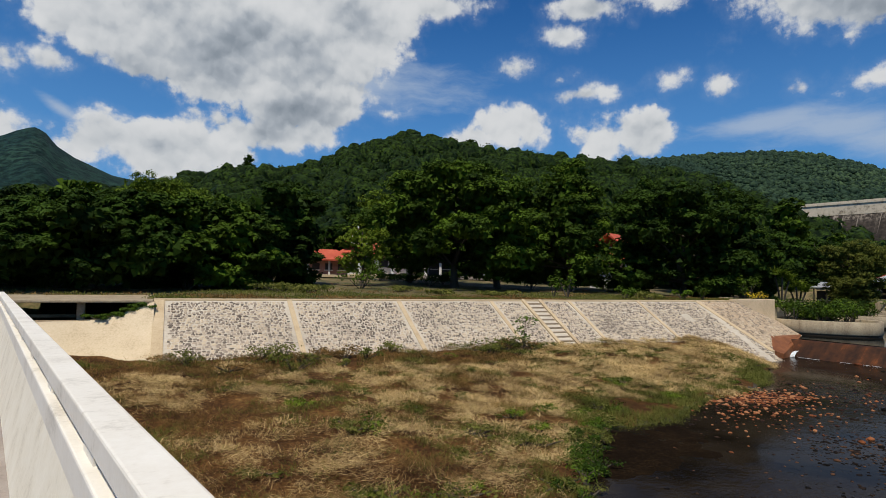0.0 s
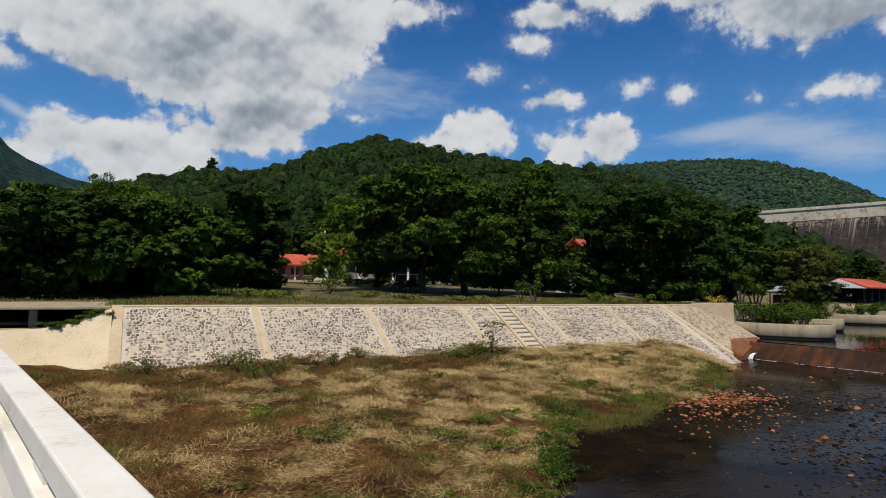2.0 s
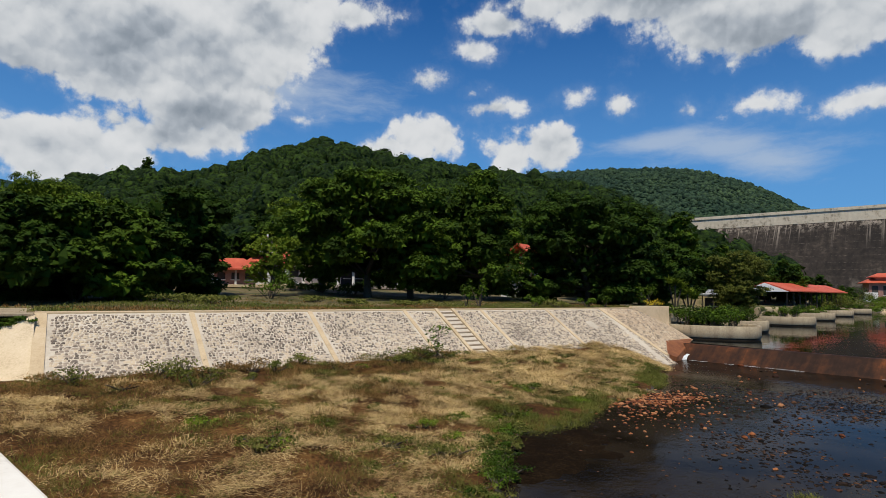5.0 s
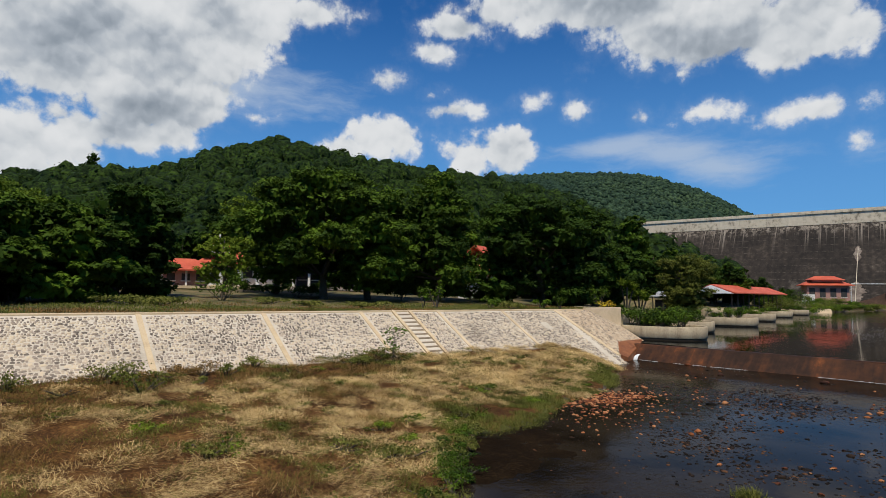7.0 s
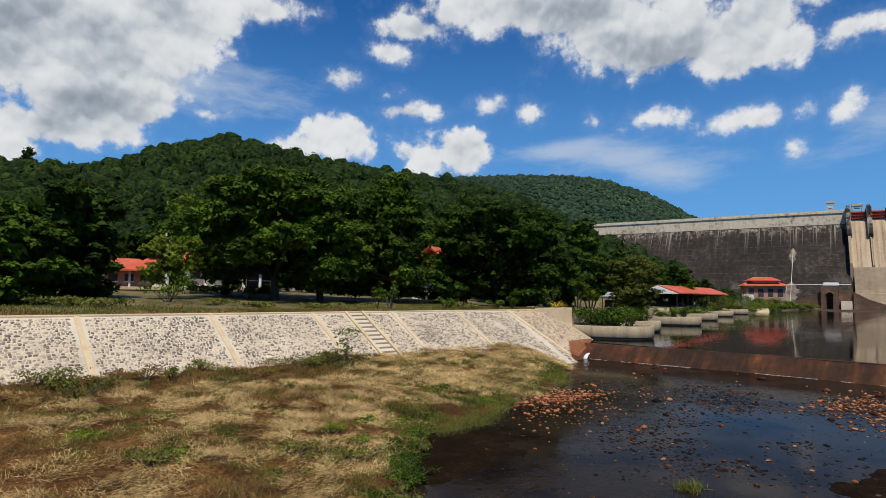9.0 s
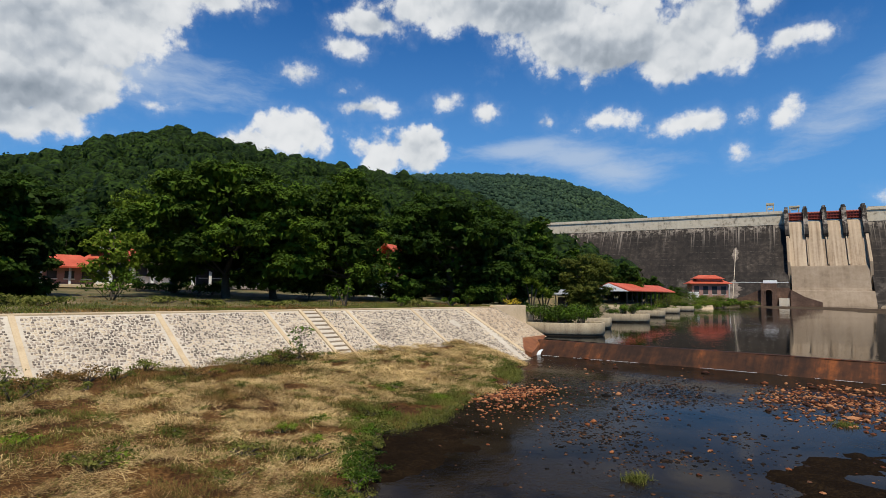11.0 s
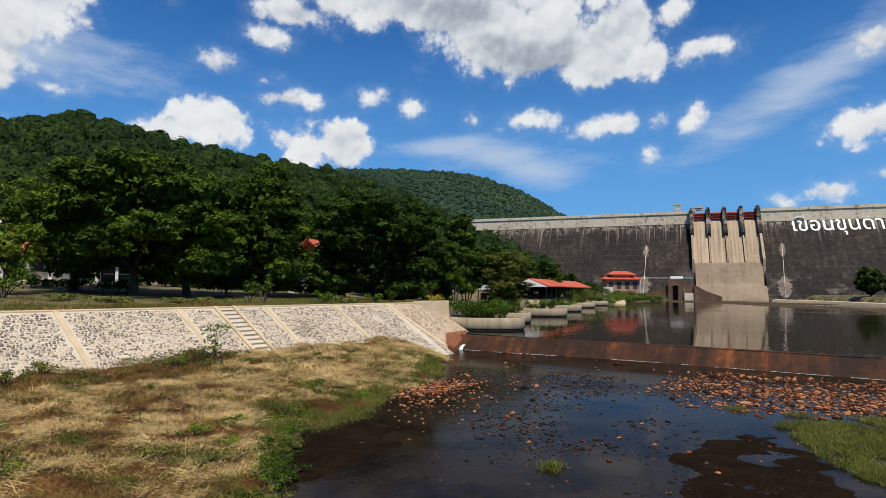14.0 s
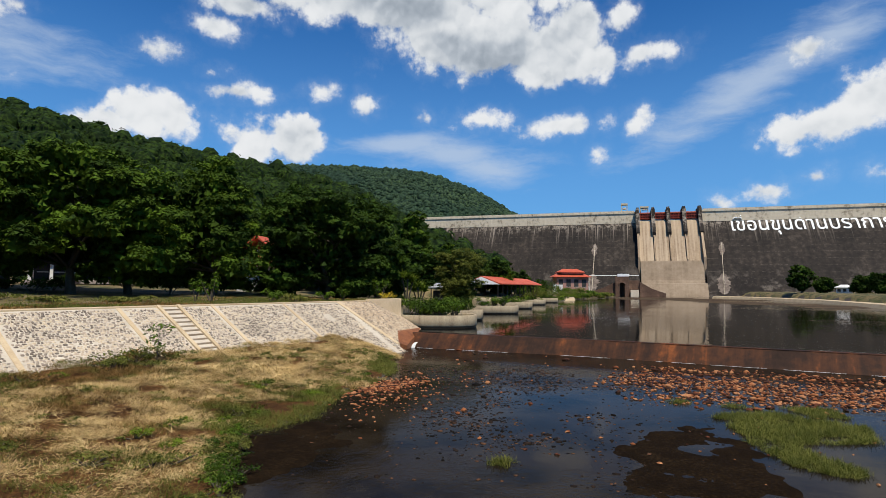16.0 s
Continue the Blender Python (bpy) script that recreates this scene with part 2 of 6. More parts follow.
M_KERB = surface("cream_painted_concrete", [(0, (0.52, 0.45, 0.34)), (0.4, (0.70, 0.63, 0.50)), (1, (0.78, 0.72, 0.60))], 3.0, 30, 0.8, 0.3, 0.004)
M_RAIL = surface("white_painted_concrete", [(0, (0.50, 0.45, 0.37)), (0.4, (0.72, 0.665, 0.57)), (1, (0.80, 0.755, 0.67))], 2.0, 30, 0.6, 0.25, 0.004)
M_DECK = surface("deck_concrete", [(0, (0.20, 0.16, 0.13)), (0.5, (0.30, 0.25, 0.21)), (1, (0.38, 0.33, 0.28))], 1.5, 40, 0.85, 0.3, 0.004)
M_RIB = surface("rib_concrete", [(0, (0.34, 0.24, 0.135)), (0.5, (0.50, 0.375, 0.225)), (1, (0.60, 0.475, 0.31))], 0.8, 18, 0.85, 0.3, 0.01)
M_MORTAR = surface("pale_mortar", [(0, (0.32, 0.27, 0.20)), (0.5, (0.47, 0.40, 0.31)), (1, (0.60, 0.525, 0.41))], 0.5, 9, 0.9, 0.5, 0.02)
M_STONE = surface("river_stone", [(0, (0.12, 0.094, 0.072)), (0.3, (0.24, 0.19, 0.145)), (0.65, (0.36, 0.29, 0.215)), (1, (0.52, 0.415, 0.285))], 0.7, 12, 0.8, 0.5, 0.02, rand=0.55)
M_APRON = surface("smooth_cream_concrete", [(0, (0.36, 0.26, 0.15)), (0.45, (0.58, 0.46, 0.30)), (1, (0.70, 0.58, 0.41))], 0.6, 15, 0.8, 0.2, 0.01, streak=(1.2, 0.2, 0.5))
M_PLANTER = surface("weathered_concrete", [(0, (0.09, 0.065, 0.04)), (0.3, (0.25, 0.19, 0.12)), (0.6, (0.37, 0.295, 0.19)), (1, (0.50, 0.41, 0.28))], 0.8, 12, 0.85, 0.3, 0.01, streak=(2.0, 0.15, 0.6))
M_WET = surface("wet_stained_concrete", [(0, (0.03, 0.025, 0.02)), (1, (0.10, 0.075, 0.05))], 0.8, 10, 0.35, 0.3, 0.01)
M_WEIR = surface("rust_stained_weir", [(0, (0.010, 0.007, 0.005)), (0.4, (0.032, 0.017, 0.011)), (0.62, (0.072, 0.029, 0.014)), (0.82, (0.20, 0.062, 0.019)), (1, (0.30, 0.12, 0.045))], 0.30, 3, 0.7, 0.4, 0.03, streak=(1.6, 0.15, 0.5), spec=0.1, fine_amt=0.2, along=(0.0, 1.0))
M_RUST = surface("rust_orange_concrete", [(0, (0.07, 0.026, 0.012)), (0.5, (0.22, 0.078, 0.027)), (1, (0.36, 0.16, 0.065))], 1.2, 12, 0.6, 0.3, 0.01)
M_BED = surface("riverbed", [(0, (0.02, 0.016, 0.012)), (1, (0.06, 0.045, 0.03))], 0.8, 5, 0.7, 0.5, 0.05)
M_GROUND = surface("grassy_ground", [(0, (0.020, 0.028, 0.008)), (0.34, (0.044, 0.052, 0.014)), (0.56, (0.13, 0.098, 0.042)), (1, (0.25, 0.175, 0.092))], 0.35, 4, 0.9, 0.6, 0.05)
# dark end of the soil colour stands in for shade between tufts
M_SHOAL = surface("straw_littered_soil", [(0, (0.012, 0.006, 0.003)), (0.4, (0.05, 0.023, 0.009)), (0.7, (0.13, 0.064, 0.021)), (1, (0.27, 0.16, 0.058))], 0.9, 12, 0.95, 0.8, 0.05, spec=0.05, fine_amt=0.55)
M_DAM = surface("stained_dam_face", [(0, (0.006, 0.0045, 0.0035)), (0.35, (0.014, 0.0105, 0.008)), (0.6, (0.028, 0.021, 0.016)), (0.82, (0.065, 0.050, 0.037)), (1, (0.20, 0.16, 0.12))], 0.07, 0.55, 0.9, 0.3, 0.1, streak=(0.4, 0.10, 0.4), fine_amt=0.42, along=(0.23067, -0.97303))


def drip_stains(mat):
    """Lime drips that run down from the crest, and blotches above the foot."""
    tree = mat.node_tree
    N = Nodes(tree, False)
    sh = [n for n in tree.nodes if n.type == "BSDF_PRINCIPLED"][0]
    old = sh.inputs["Base Color"].links[0].from_socket
    where = N.add("ShaderNodeNewGeometry").outputs["Position"]
    z = N.add("ShaderNodeSeparateXYZ", where).outputs[2]
    run = N.vec("DOT_PRODUCT", where, (0.23067, -0.97303, 0.0))
    face = N.add("ShaderNodeCombineXYZ", run, 0.0, N.math("MULTIPLY", z, 0.02)).outputs[0]
    thin = N.span(N.noise(face, 0.9, 4, 0.75), 0.54, 0.66)
    ragged = N.noise(N.add("ShaderNodeCombineXYZ", run, 4.0, 0.0).outputs[0], 0.8, 4, 0.75)
    high = N.span(N.math("ADD", z, N.math("MULTIPLY", ragged, 24.0)), 36.0, 49.0)
    low = N.math("MULTIPLY", N.span(N.noise(where, 0.13, 5, 0.7), 0.52, 0.66), N.span(N.math("ADD", z, N.math("MULTIPLY", ragged, 12.0)), 24.0, 8.0))
    blot = N.math("MULTIPLY", N.span(N.noise(where, 0.5, 5, 0.7), 0.46, 0.60), N.span(N.math("ADD", z, N.math("MULTIPLY", ragged, 8.0)), 35.5, 41.0))
    lift = N.span(N.math("PINGPONG", z, 1.5), 0.0, 0.10, 1.0, 0.0)
    lime = N.math("MAXIMUM", N.math("MAXIMUM", N.math("MULTIPLY", thin, high), blot), N.math("MULTIPLY", N.math("MAXIMUM", low, N.math("MULTIPLY", lift, N.span(ragged, 0.45, 0.65))), 0.45))
    N.plug(sh.inputs["Base Color"], N.mix(N.math("MULTIPLY", lime, 0.8), old, (0.30, 0.25, 0.20)))


drip_stains(M_DAM)
M_DAMTOP = surface("pale_dam_concrete", [(0, (0.06, 0.045, 0.032)), (0.25, (0.26, 0.21, 0.15)), (0.45, (0.58, 0.49, 0.36)), (1, (0.74, 0.65, 0.50))], 0.12, 0.7, 0.9, 0.2, 0.1, streak=(0.5, 0.25, 0.55), fine_amt=0.4, along=(0.23067, -0.97303))
M_CHUTE = surface("spillway_concrete", [(0, (0.09, 0.060, 0.038)), (0.3, (0.25, 0.175, 0.11)), (0.6, (0.40, 0.30, 0.20)), (1, (0.52, 0.41, 0.29))], 0.08, 0.9, 0.9, 0.2, 0.1, streak=(0.9, 0.03, 0.8), fine_amt=0.15, along=(0.23067, -0.97303))
M_WHITE = surface("white_paint", [(0, (0.72, 0.72, 0.70)), (1, (0.84, 0.84, 0.82))], 0.5, 4, 0.6, 0.05, 0.01)
M_GATE = surface("red_steel", [(0, (0.16, 0.025, 0.015)), (1, (0.34, 0.06, 0.03))], 0.4, 3, 0.5, 0.1, 0.02)
M_ROOF = surface("red_roof", [(0, (0.30, 0.045, 0.02)), (0.5, (0.46, 0.085, 0.04)), (1, (0.58, 0.14, 0.07))], 0.5, 6, 0.6, 0.3, 0.02)
M_LEAF_YOUNG = foliage("leaf_young", (0.055, 0.085, 0.006), (0.17, 0.22, 0.020), 0.2, 0.9, 0.3)
M_BARK = surface("bark", [(0, (0.035, 0.028, 0.02)), (1, (0.11, 0.09, 0.065))], 2, 14, 0.9, 0.8, 0.03, streak=(5, 0.15, 0.6))
M_BOULDER = surface("rust_stained_boulder", [(0, (0.03, 0.012, 0.007)), (0.35, (0.12, 0.036, 0.014)), (0.7, (0.25, 0.080, 0.026)), (1, (0.34, 0.15, 0.065))], 1.2, 9, 0.8, 0.5, 0.02, rand=0.75, spec=0.15)
M_PEBBLE = surface("dark_wet_stone", [(0, (0.005, 0.004, 0.003)), (0.6, (0.015, 0.010, 0.008)), (0.9, (0.035, 0.020, 0.012)), (1, (0.09, 0.042, 0.022))], 1.2, 9, 0.8, 0.5, 0.02, rand=0.6, spec=0.08)
M_LEAF = foliage("leaf_green", (0.007, 0.018, 0.003), (0.088, 0.146, 0.010), 0.10, 0.45, 0.2)
M_LEAF_DARK = foliage("leaf_dark", (0.005, 0.013, 0.002), (0.046, 0.086, 0.008), 0.10, 0.45, 0.2)
M_LEAF_LIGHT = foliage("leaf_light", (0.025, 0.048, 0.005), (0.16, 0.22, 0.018), 0.15, 0.9, 0.3)
M_LEAF_OLIVE = foliage("leaf_olive", (0.050, 0.060, 0.010), (0.145, 0.150, 0.026), 0.15, 0.6, 0.3)
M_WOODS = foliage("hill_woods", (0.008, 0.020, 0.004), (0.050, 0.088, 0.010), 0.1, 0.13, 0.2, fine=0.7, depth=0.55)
# Distance haze is put into these two leaf colours as a bluer green.
M_WOODS_HAZED = foliage("far_woods_hazed", (0.022, 0.046, 0.030), (0.066, 0.104, 0.044), 0.1, 0.012, 0.25, fine=0.25, depth=0.6)
M_MOUNTAIN_HAZED = foliage("mountain_woods_hazed", (0.010, 0.030, 0.026), (0.026, 0.060, 0.040), 0.05, 0.006, 0.15, fine=0.06, depth=0.45, relief=9.0)
M_STRAW = foliage("straw", (0.17, 0.085, 0.030), (0.90, 0.66, 0.31), 0.2, 0.9, 0.62)
M_SEDGE = foliage("dry_brown_grass", (0.026, 0.012, 0.005), (0.36, 0.195, 0.068), 0.2, 0.9, 0.65)
M_GRASS = foliage("fresh_grass", (0.045, 0.052, 0.011), (0.22, 0.21, 0.048), 0.3, 0.9, 0.6)
M_RIVER = water("river_water", (0.020, 0.0145, 0.0095), 0.08, 0.40, 2.2, gloss=0.034)
M_POOL = water("pool_water", (0.008, 0.0068, 0.004), 0.06, 0.95, 0.7, (0.45, 1, 1), gloss=0.10, bands=(1.3, 0.16, 1.0))


# ---------------------------------------------------------------- mesh helpers
def npmesh(name, v, f, mats=(), index=None):
    """A mesh from arrays of places and of faces with equally many corners."""
    v, f = np.asarray(v, np.float32), np.asarray(f, np.int32)
    me = bpy.data.meshes.new(name)
    me.vertices.add(len(v))
    me.vertices.foreach_set("co", v.ravel())
    me.loops.add(f.size)
    me.loops.foreach_set("vertex_index", f.ravel())
    me.polygons.add(len(f))
    me.polygons.foreach_set("loop_start", np.arange(0, f.size, f.shape[1], dtype=np.int32))
    me.polygons.foreach_set("loop_total", np.full(len(f), f.shape[1], np.int32))
    for m in mats:
        me.materials.append(m)
    if index is not None:
        me.polygons.foreach_set("material_index", np.asarray(index, np.int32))
    me.update(calc_edges=True)
    me.validate()
    return me


def empty(name, x=0, y=0, z=0, rz=0):
    ob = new(name)
    ob.empty_display_size = 0.2
    ob.matrix_world = pose(x, y, z, 0, 0, rz)
    return ob


def part(name, data, material, parent, label=""):
    """Links a bmesh or a mesh as one mesh object under a thing or a part, in the parent's own coordinates."""
    if isinstance(data, bmesh.types.BMesh):
        me = bpy.data.meshes.new(name)
        bmesh.ops.recalc_face_normals(data, faces=data.faces)
        data.to_mesh(me)
        data.free()
    else:
        me = data
    if material is not None and not me.materials:
        me.materials.append(material)
    ob = new(name, me)
    ob.parent = parent
    if label:
        tagged(ob, label)
    return ob


def box(bm, x0, x1, y0, y1, z0, z1, bevel=0.0):
    """Adds a box, its edges rounded off, to a bmesh."""
    made = bmesh.ops.create_cube(bm, size=1.0)["verts"]
    for v in made:
        v.co = Vector((x0 + (v.co.x + 0.5) * (x1 - x0), y0 + (v.co.y + 0.5) * (y1 - y0), z0 + (v.co.z + 0.5) * (z1 - z0)))
    if bevel:
        edges = list({e for v in made for e in v.link_edges})
        bmesh.ops.bevel(bm, geom=edges, offset=bevel, segments=2, affect="EDGES", profile=0.5)
    return bm


def boxed(*args):
    return box(bmesh.new(), *args)


def tube(points, radii, sides=8):
    """Arrays of a tapered tube along points."""
    pts = np.asarray(points, float)
    rings = []
    for i, p in enumerate(pts):
        d = pts[min(i + 1, len(pts) - 1)] - pts[max(i - 1, 0)]
        d = d / (np.linalg.norm(d) + 1e-9)
        a = np.cross(d, (0.31, 0.95, 0.05))
        a /= np.linalg.norm(a) + 1e-9
        b = np.cross(d, a)
        w = np.linspace(0, 2 * np.pi, sides, endpoint=False)[:, None]
        rings.append(p + radii[i] * (np.cos(w) * a + np.sin(w) * b))
    v = np.concatenate(rings)
    f = []
    for i in range(len(pts) - 1):
        for k in range(sides):
            n = (k + 1) % sides
            f.append((i * sides + k, i * sides + n, (i + 1) * sides + n, (i + 1) * sides + k))
    f.append(tuple(((len(pts) - 1) * sides + k) for k in (0, sides // 4, sides // 2, 3 * sides // 4)))
    return v, np.array(f)


def join(pieces):
    vs, fs, n = [], [], 0
    for v, f in pieces:
        vs.append(v)
        fs.append(np.asarray(f) + n)
        n += len(v)
    return np.concatenate(vs), np.concatenate(fs)


def leaves(rng, centre, normal, size, slim=0.45, fold=0.0, three=False):
    """Leaves, rhombic or three-cornered, at the given places, lying across the given normals."""
    n = len(centre)
    nr = normal / (np.linalg.norm(normal, axis=1, keepdims=True) + 1e-9)
    t = rng.normal(size=(n, 3))
    t -= (t * nr).sum(1, keepdims=True) * nr
    t /= np.linalg.norm(t, axis=1, keepdims=True) + 1e-9
    s = np.cross(nr, t)
    size = np.asarray(size)[:, None] if np.ndim(size) else size
    if three:
        v = np.stack([centre - t * size, centre + t * size * 0.5 + s * size * slim * 1.3, centre + t * size * 0.5 - s * size * slim * 1.3 - nr * size * fold], 1).reshape(-1, 3)
        return v, np.arange(3 * n).reshape(n, 3)
    v = np.stack([centre - t * size, centre + s * size * slim, centre + t * size - nr * size * fold, centre - s * size * slim], 1).reshape(-1, 3)
    return v, np.arange(4 * n).reshape(n, 4)


def smooth01(x):
    x = np.clip(x, 0, 1)
    return x * x * (3 - 2 * x)


# ---------------------------------------------------------------- the lie of the land
TOP = 3.0        # top of the stone bank
POOL = 0.9       # level of the pool above the weir
EDGE_Y = 25.3    # line of the bank's coping
FALL = 0.60      # slope of the stone bank


def water_edge(x):
    """Where the dry grass meets the river."""
    return np.interp(x, (-30, -3, 3, 6.2, 7.6, 9.1, 10.2, 11.3, 13.6, 15, 17.5, 20.8, 23.3, 26.5, 31), (-34, -3, 4.6, 8.0, 9.1, 10.9, 12.0, 12.6, 12.6, 13.4, 14.6, 15.2, 16.4, 18.5, 21.3))


def bank_y(x):
    """The line where the far bank begins."""
    return np.interp(x, (-400, 33, 38, 42, 60, 80, 121, 160, 200, 226, 262), (25.4, 25.4, 26.0, 27.5, 31.5, 36, 44.5, 48.5, 50, 52, 62))


SKYLINES = (
    # azimuths, elevations of the ridge, ridge range (and where it draws nearer), range of the foot
    ((-40, -14, -0.8, 2.4, 6.3, 9.4, 13.1, 16.3, 19.7, 21.9, 25.9, 29.9, 33.8, 38.2, 41.9, 44.5, 50, 55, 58, 62, 65.0, 66.5, 76),
     (3.4, 4.6, 6.8, 8.1, 9.1, 9.0, 9.9, 11.5, 12.8, 13.2, 12.8, 11.9, 11.4, 10.9, 10.6, 10.2, 8.5, 6.2, 4.5, 2.6, 1.1, -0.3, -0.3), 400, 95),
    ((38, 44.5, 49.5, 55, 58.2, 61.2, 64.1, 66.9, 70, 76), (10.8, 11.5, 11.7, 11.6, 11.1, 10.3, 9.0, 7.2, 5.5, 3.0), 760, 430),
    ((-40, -16, -12.2, -11.2, -10.1, -9.3, -8.5, -7.2, -6, -4.3, -2.8, 0, 6), (5, 9.4, 10.7, 11.3, 11.8, 11.5, 10.5, 9.7, 9.2, 8.5, 8.3, 7.6, 5), 1700, 800),
)


def land(x, y):
    """Height of the ground."""
    x, y = np.asarray(x, float), np.asarray(y, float)
    r, az = np.hypot(x, y), np.degrees(np.arctan2(x, y))
    back = y - bank_y(x)
    z = TOP + 0.05 + 1.2 * smooth01(back / 45) + 0.12 * np.sin(x * 0.31) * np.sin(y * 0.27) * smooth01(back / 8)
    far = smooth01((x - 52) / 22)
    z = np.where(x > 38, np.interp(back, (0, 6, 20, 60), (1.7, 2.4, 3.4, 4.4)) * (1 - far) + np.interp(back, (0, 6, 20, 60), (0.5, 1.9, 2.7, 4.4)) * far, z)
    for azs, els, ridge, foot in SKYLINES:
        el = np.interp(az, azs, els, left=-1, right=-1)
        if ridge == 400:
            ridge = np.interp(az, (44, 57, 69), (400, 235, 150))
        up = np.tan(np.radians(el)) * ridge
        s = smooth01((r - foot) / (ridge - foot))
        rough = 1 + 0.06 * np.sin(az * 1.3 + r * 0.021) + 0.05 * np.sin(az * 0.7 - r * 0.033)
        h = np.where(az > 60, 2.4, 4) + up * np.where(r < ridge, (0.35 * s + 0.65 * np.clip((r - foot) / (ridge - foot), 0, 1)) * (1 + (rough - 1) * (1 - s)), np.clip(1.35 - 0.35 * r / ridge, 0, 1))
        z = np.where((back > 0) & (up > 0) & (r > foot), np.maximum(z, h), z)
    # stone bank, river bed and the grown-over shoal
    slope = TOP - FALL * (EDGE_Y - y) - 0.25
    bed = np.where(x > 35.5, -0.8, -0.45)
    edge = water_edge(x)
    k = np.clip((y - edge) / np.maximum(4, 22 - edge), -0.4, 1.2)
    shoal = 0.02 + 1.02 * np.sign(k) * np.abs(k) ** 0.85 + (0.07 * np.sin(x * 1.7 + y) * np.sin(y * 1.3 - x * 0.6) + 0.05 * np.sin(x * 4.1 - y * 2.3) * np.sin(y * 3.7 + x * 1.9)) * smooth01((y - edge) / 2)
    shoal = np.where(x < 31.5, np.maximum(shoal, -0.45), -0.45)
    fade = smooth01((31.5 - x) / 4.5)
    shoal = shoal * fade - 0.45 * (1 - fade)
    low = np.maximum(np.maximum(bed, shoal), np.where((x < 30.0 + (y - 21.05) * 0.62) & (x > -0.3), slope, -0.8))
    low = np.where((x >= 30.0 + (y - 21.05) * 0.62) & (x < 36.8) & (y > 21.5), np.maximum(low, -0.6 + (y - 21.5) * 0.35), low)
    out = np.where(back > 0, z, low)
    # the side channel behind the slab bridge, and the near bank behind the camera
    ditch = (x < -0.6) & (x > -14) & (y > 24.4) & (y < 31)
    out = np.where(ditch, np.minimum(out, 1.9), out)
    out = np.where(x < -14, np.maximum(out, np.where(y > 20, TOP, out)), out)
    near = smooth01((-24 - y) / 8)
    out = np.where(y < -20, out * (1 - near) + 3.2 * near, out)
    # right-hand shore below the dam
    d = (x - 139) * 0.24 + (y + 17) * -0.97
    shore = (d > 2) & (x > 100)
    out = np.where(shore, np.maximum(out, np.minimum(3.2, 1.0 + 0.4 * d)), out)
    return out


def ground_sheet():
    az = np.concatenate([np.arange(-180, -22, 4), np.arange(-22, 104, 0.4), np.arange(104, 180, 4)])
    rr = np.concatenate([[0.05, 0.7], np.geomspace(1.5, 4200, 215)])
    A, Rr = np.meshgrid(np.radians(az), rr, indexing="ij")
    x, y = Rr * np.sin(A), Rr * np.cos(A)
    z = land(x, y)
    v = np.stack([x, y, z], -1).reshape(-1, 3)
    na, nr = len(az), len(rr)
    i, j = np.meshgrid(np.arange(na), np.arange(nr - 1), indexing="ij")
    n = (i + 1) % na
    f = np.stack([i * nr + j, i * nr + j + 1, n * nr + j + 1, n * nr + j], -1).reshape(-1, 4)
    fx, fy = v[f].mean(1)[:, 0], v[f].mean(1)[:, 1]
    fz = v[f].mean(1)[:, 2]
    far = np.hypot(fx, fy)
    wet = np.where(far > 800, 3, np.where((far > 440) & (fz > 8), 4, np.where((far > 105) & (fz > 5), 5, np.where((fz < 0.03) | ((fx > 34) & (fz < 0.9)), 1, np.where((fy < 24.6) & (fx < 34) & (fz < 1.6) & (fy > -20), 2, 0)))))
    ob = new("ground", npmesh("ground", v, f, (M_GROUND, M_BED, M_SHOAL, M_MOUNTAIN_HAZED, M_WOODS_HAZED, M_WOODS), wet))
    return tagged(ob, "grassy ground, river bed and hills round the reservoir", "ground", kind="structure")


ground_sheet()


def flat(name, pts, z, material, label, category):
    bm = bmesh.new()
    bm.faces.new([bm.verts.new((x, y, z)) for x, y in pts])
    me = bpy.data.meshes.new(name)
    bm.to_mesh(me)
    bm.free()
    me.materials.append(material)
    return tagged(new(name, me), label, category, kind="structure")


flat("water", [(-90, -70), (34.4, -70), (34.4, 24.4), (-90, 24.4)], 0.0, M_RIVER, "dark shallow river water below the weir", "water")
flat("water", [(34.9, -70), (264, -70), (264, 66), (34.9, 66)], POOL, M_POOL, "still dark pool water above the weir", "water")


# ---------------------------------------------------------------- weir
def weir():
    thing = empty("weir", 34, 0, 0)
    prof = [(-0.4, -0.5), (0.0, 0.0), (0.85, POOL - 0.06), (1.0, POOL + 0.02), (1.35, POOL + 0.02), (1.5, -0.6)]
    ys = np.linspace(23.4, -70, 160)
    rng = np.random.default_rng(3)
    v = []
    for y in ys:
        w = rng.normal(0, 0.012)
        curve = 0.9 * smooth01((y - 8) / 16) * -1.5
        for px, pz in prof:
            v.append((px + w + curve * 1.0, y, pz + (0.006 * rng.normal() if pz > POOL - 0.1 else 0)))
    n = len(prof)
    f = [(i * n + k, i * n + k + 1, (i + 1) * n + k + 1, (i + 1) * n + k) for i in range(len(ys) - 1) for k in range(n - 1)]
    part("body", npmesh("weir", v, f), M_WEIR, thing)
    return tagged(thing, "low concrete weir stained rust brown with wet sloping face", "weir", kind="structure")


weir()


# ---------------------------------------------------------------- stone bank
def slope_z(y):
    return TOP - FALL * (EDGE_Y - y)


BANK = empty("stone_bank", 0, 0, 0)
tagged(BANK, "sloping stone-pitched river bank with pale concrete ribs", "embankment", kind="structure")
RIBS = (0.0, 4.92, 9.95, 14.95, 19.85, 24.8, 29.6)
STAIR = (16.98, 17.85)
TOE = 19.6


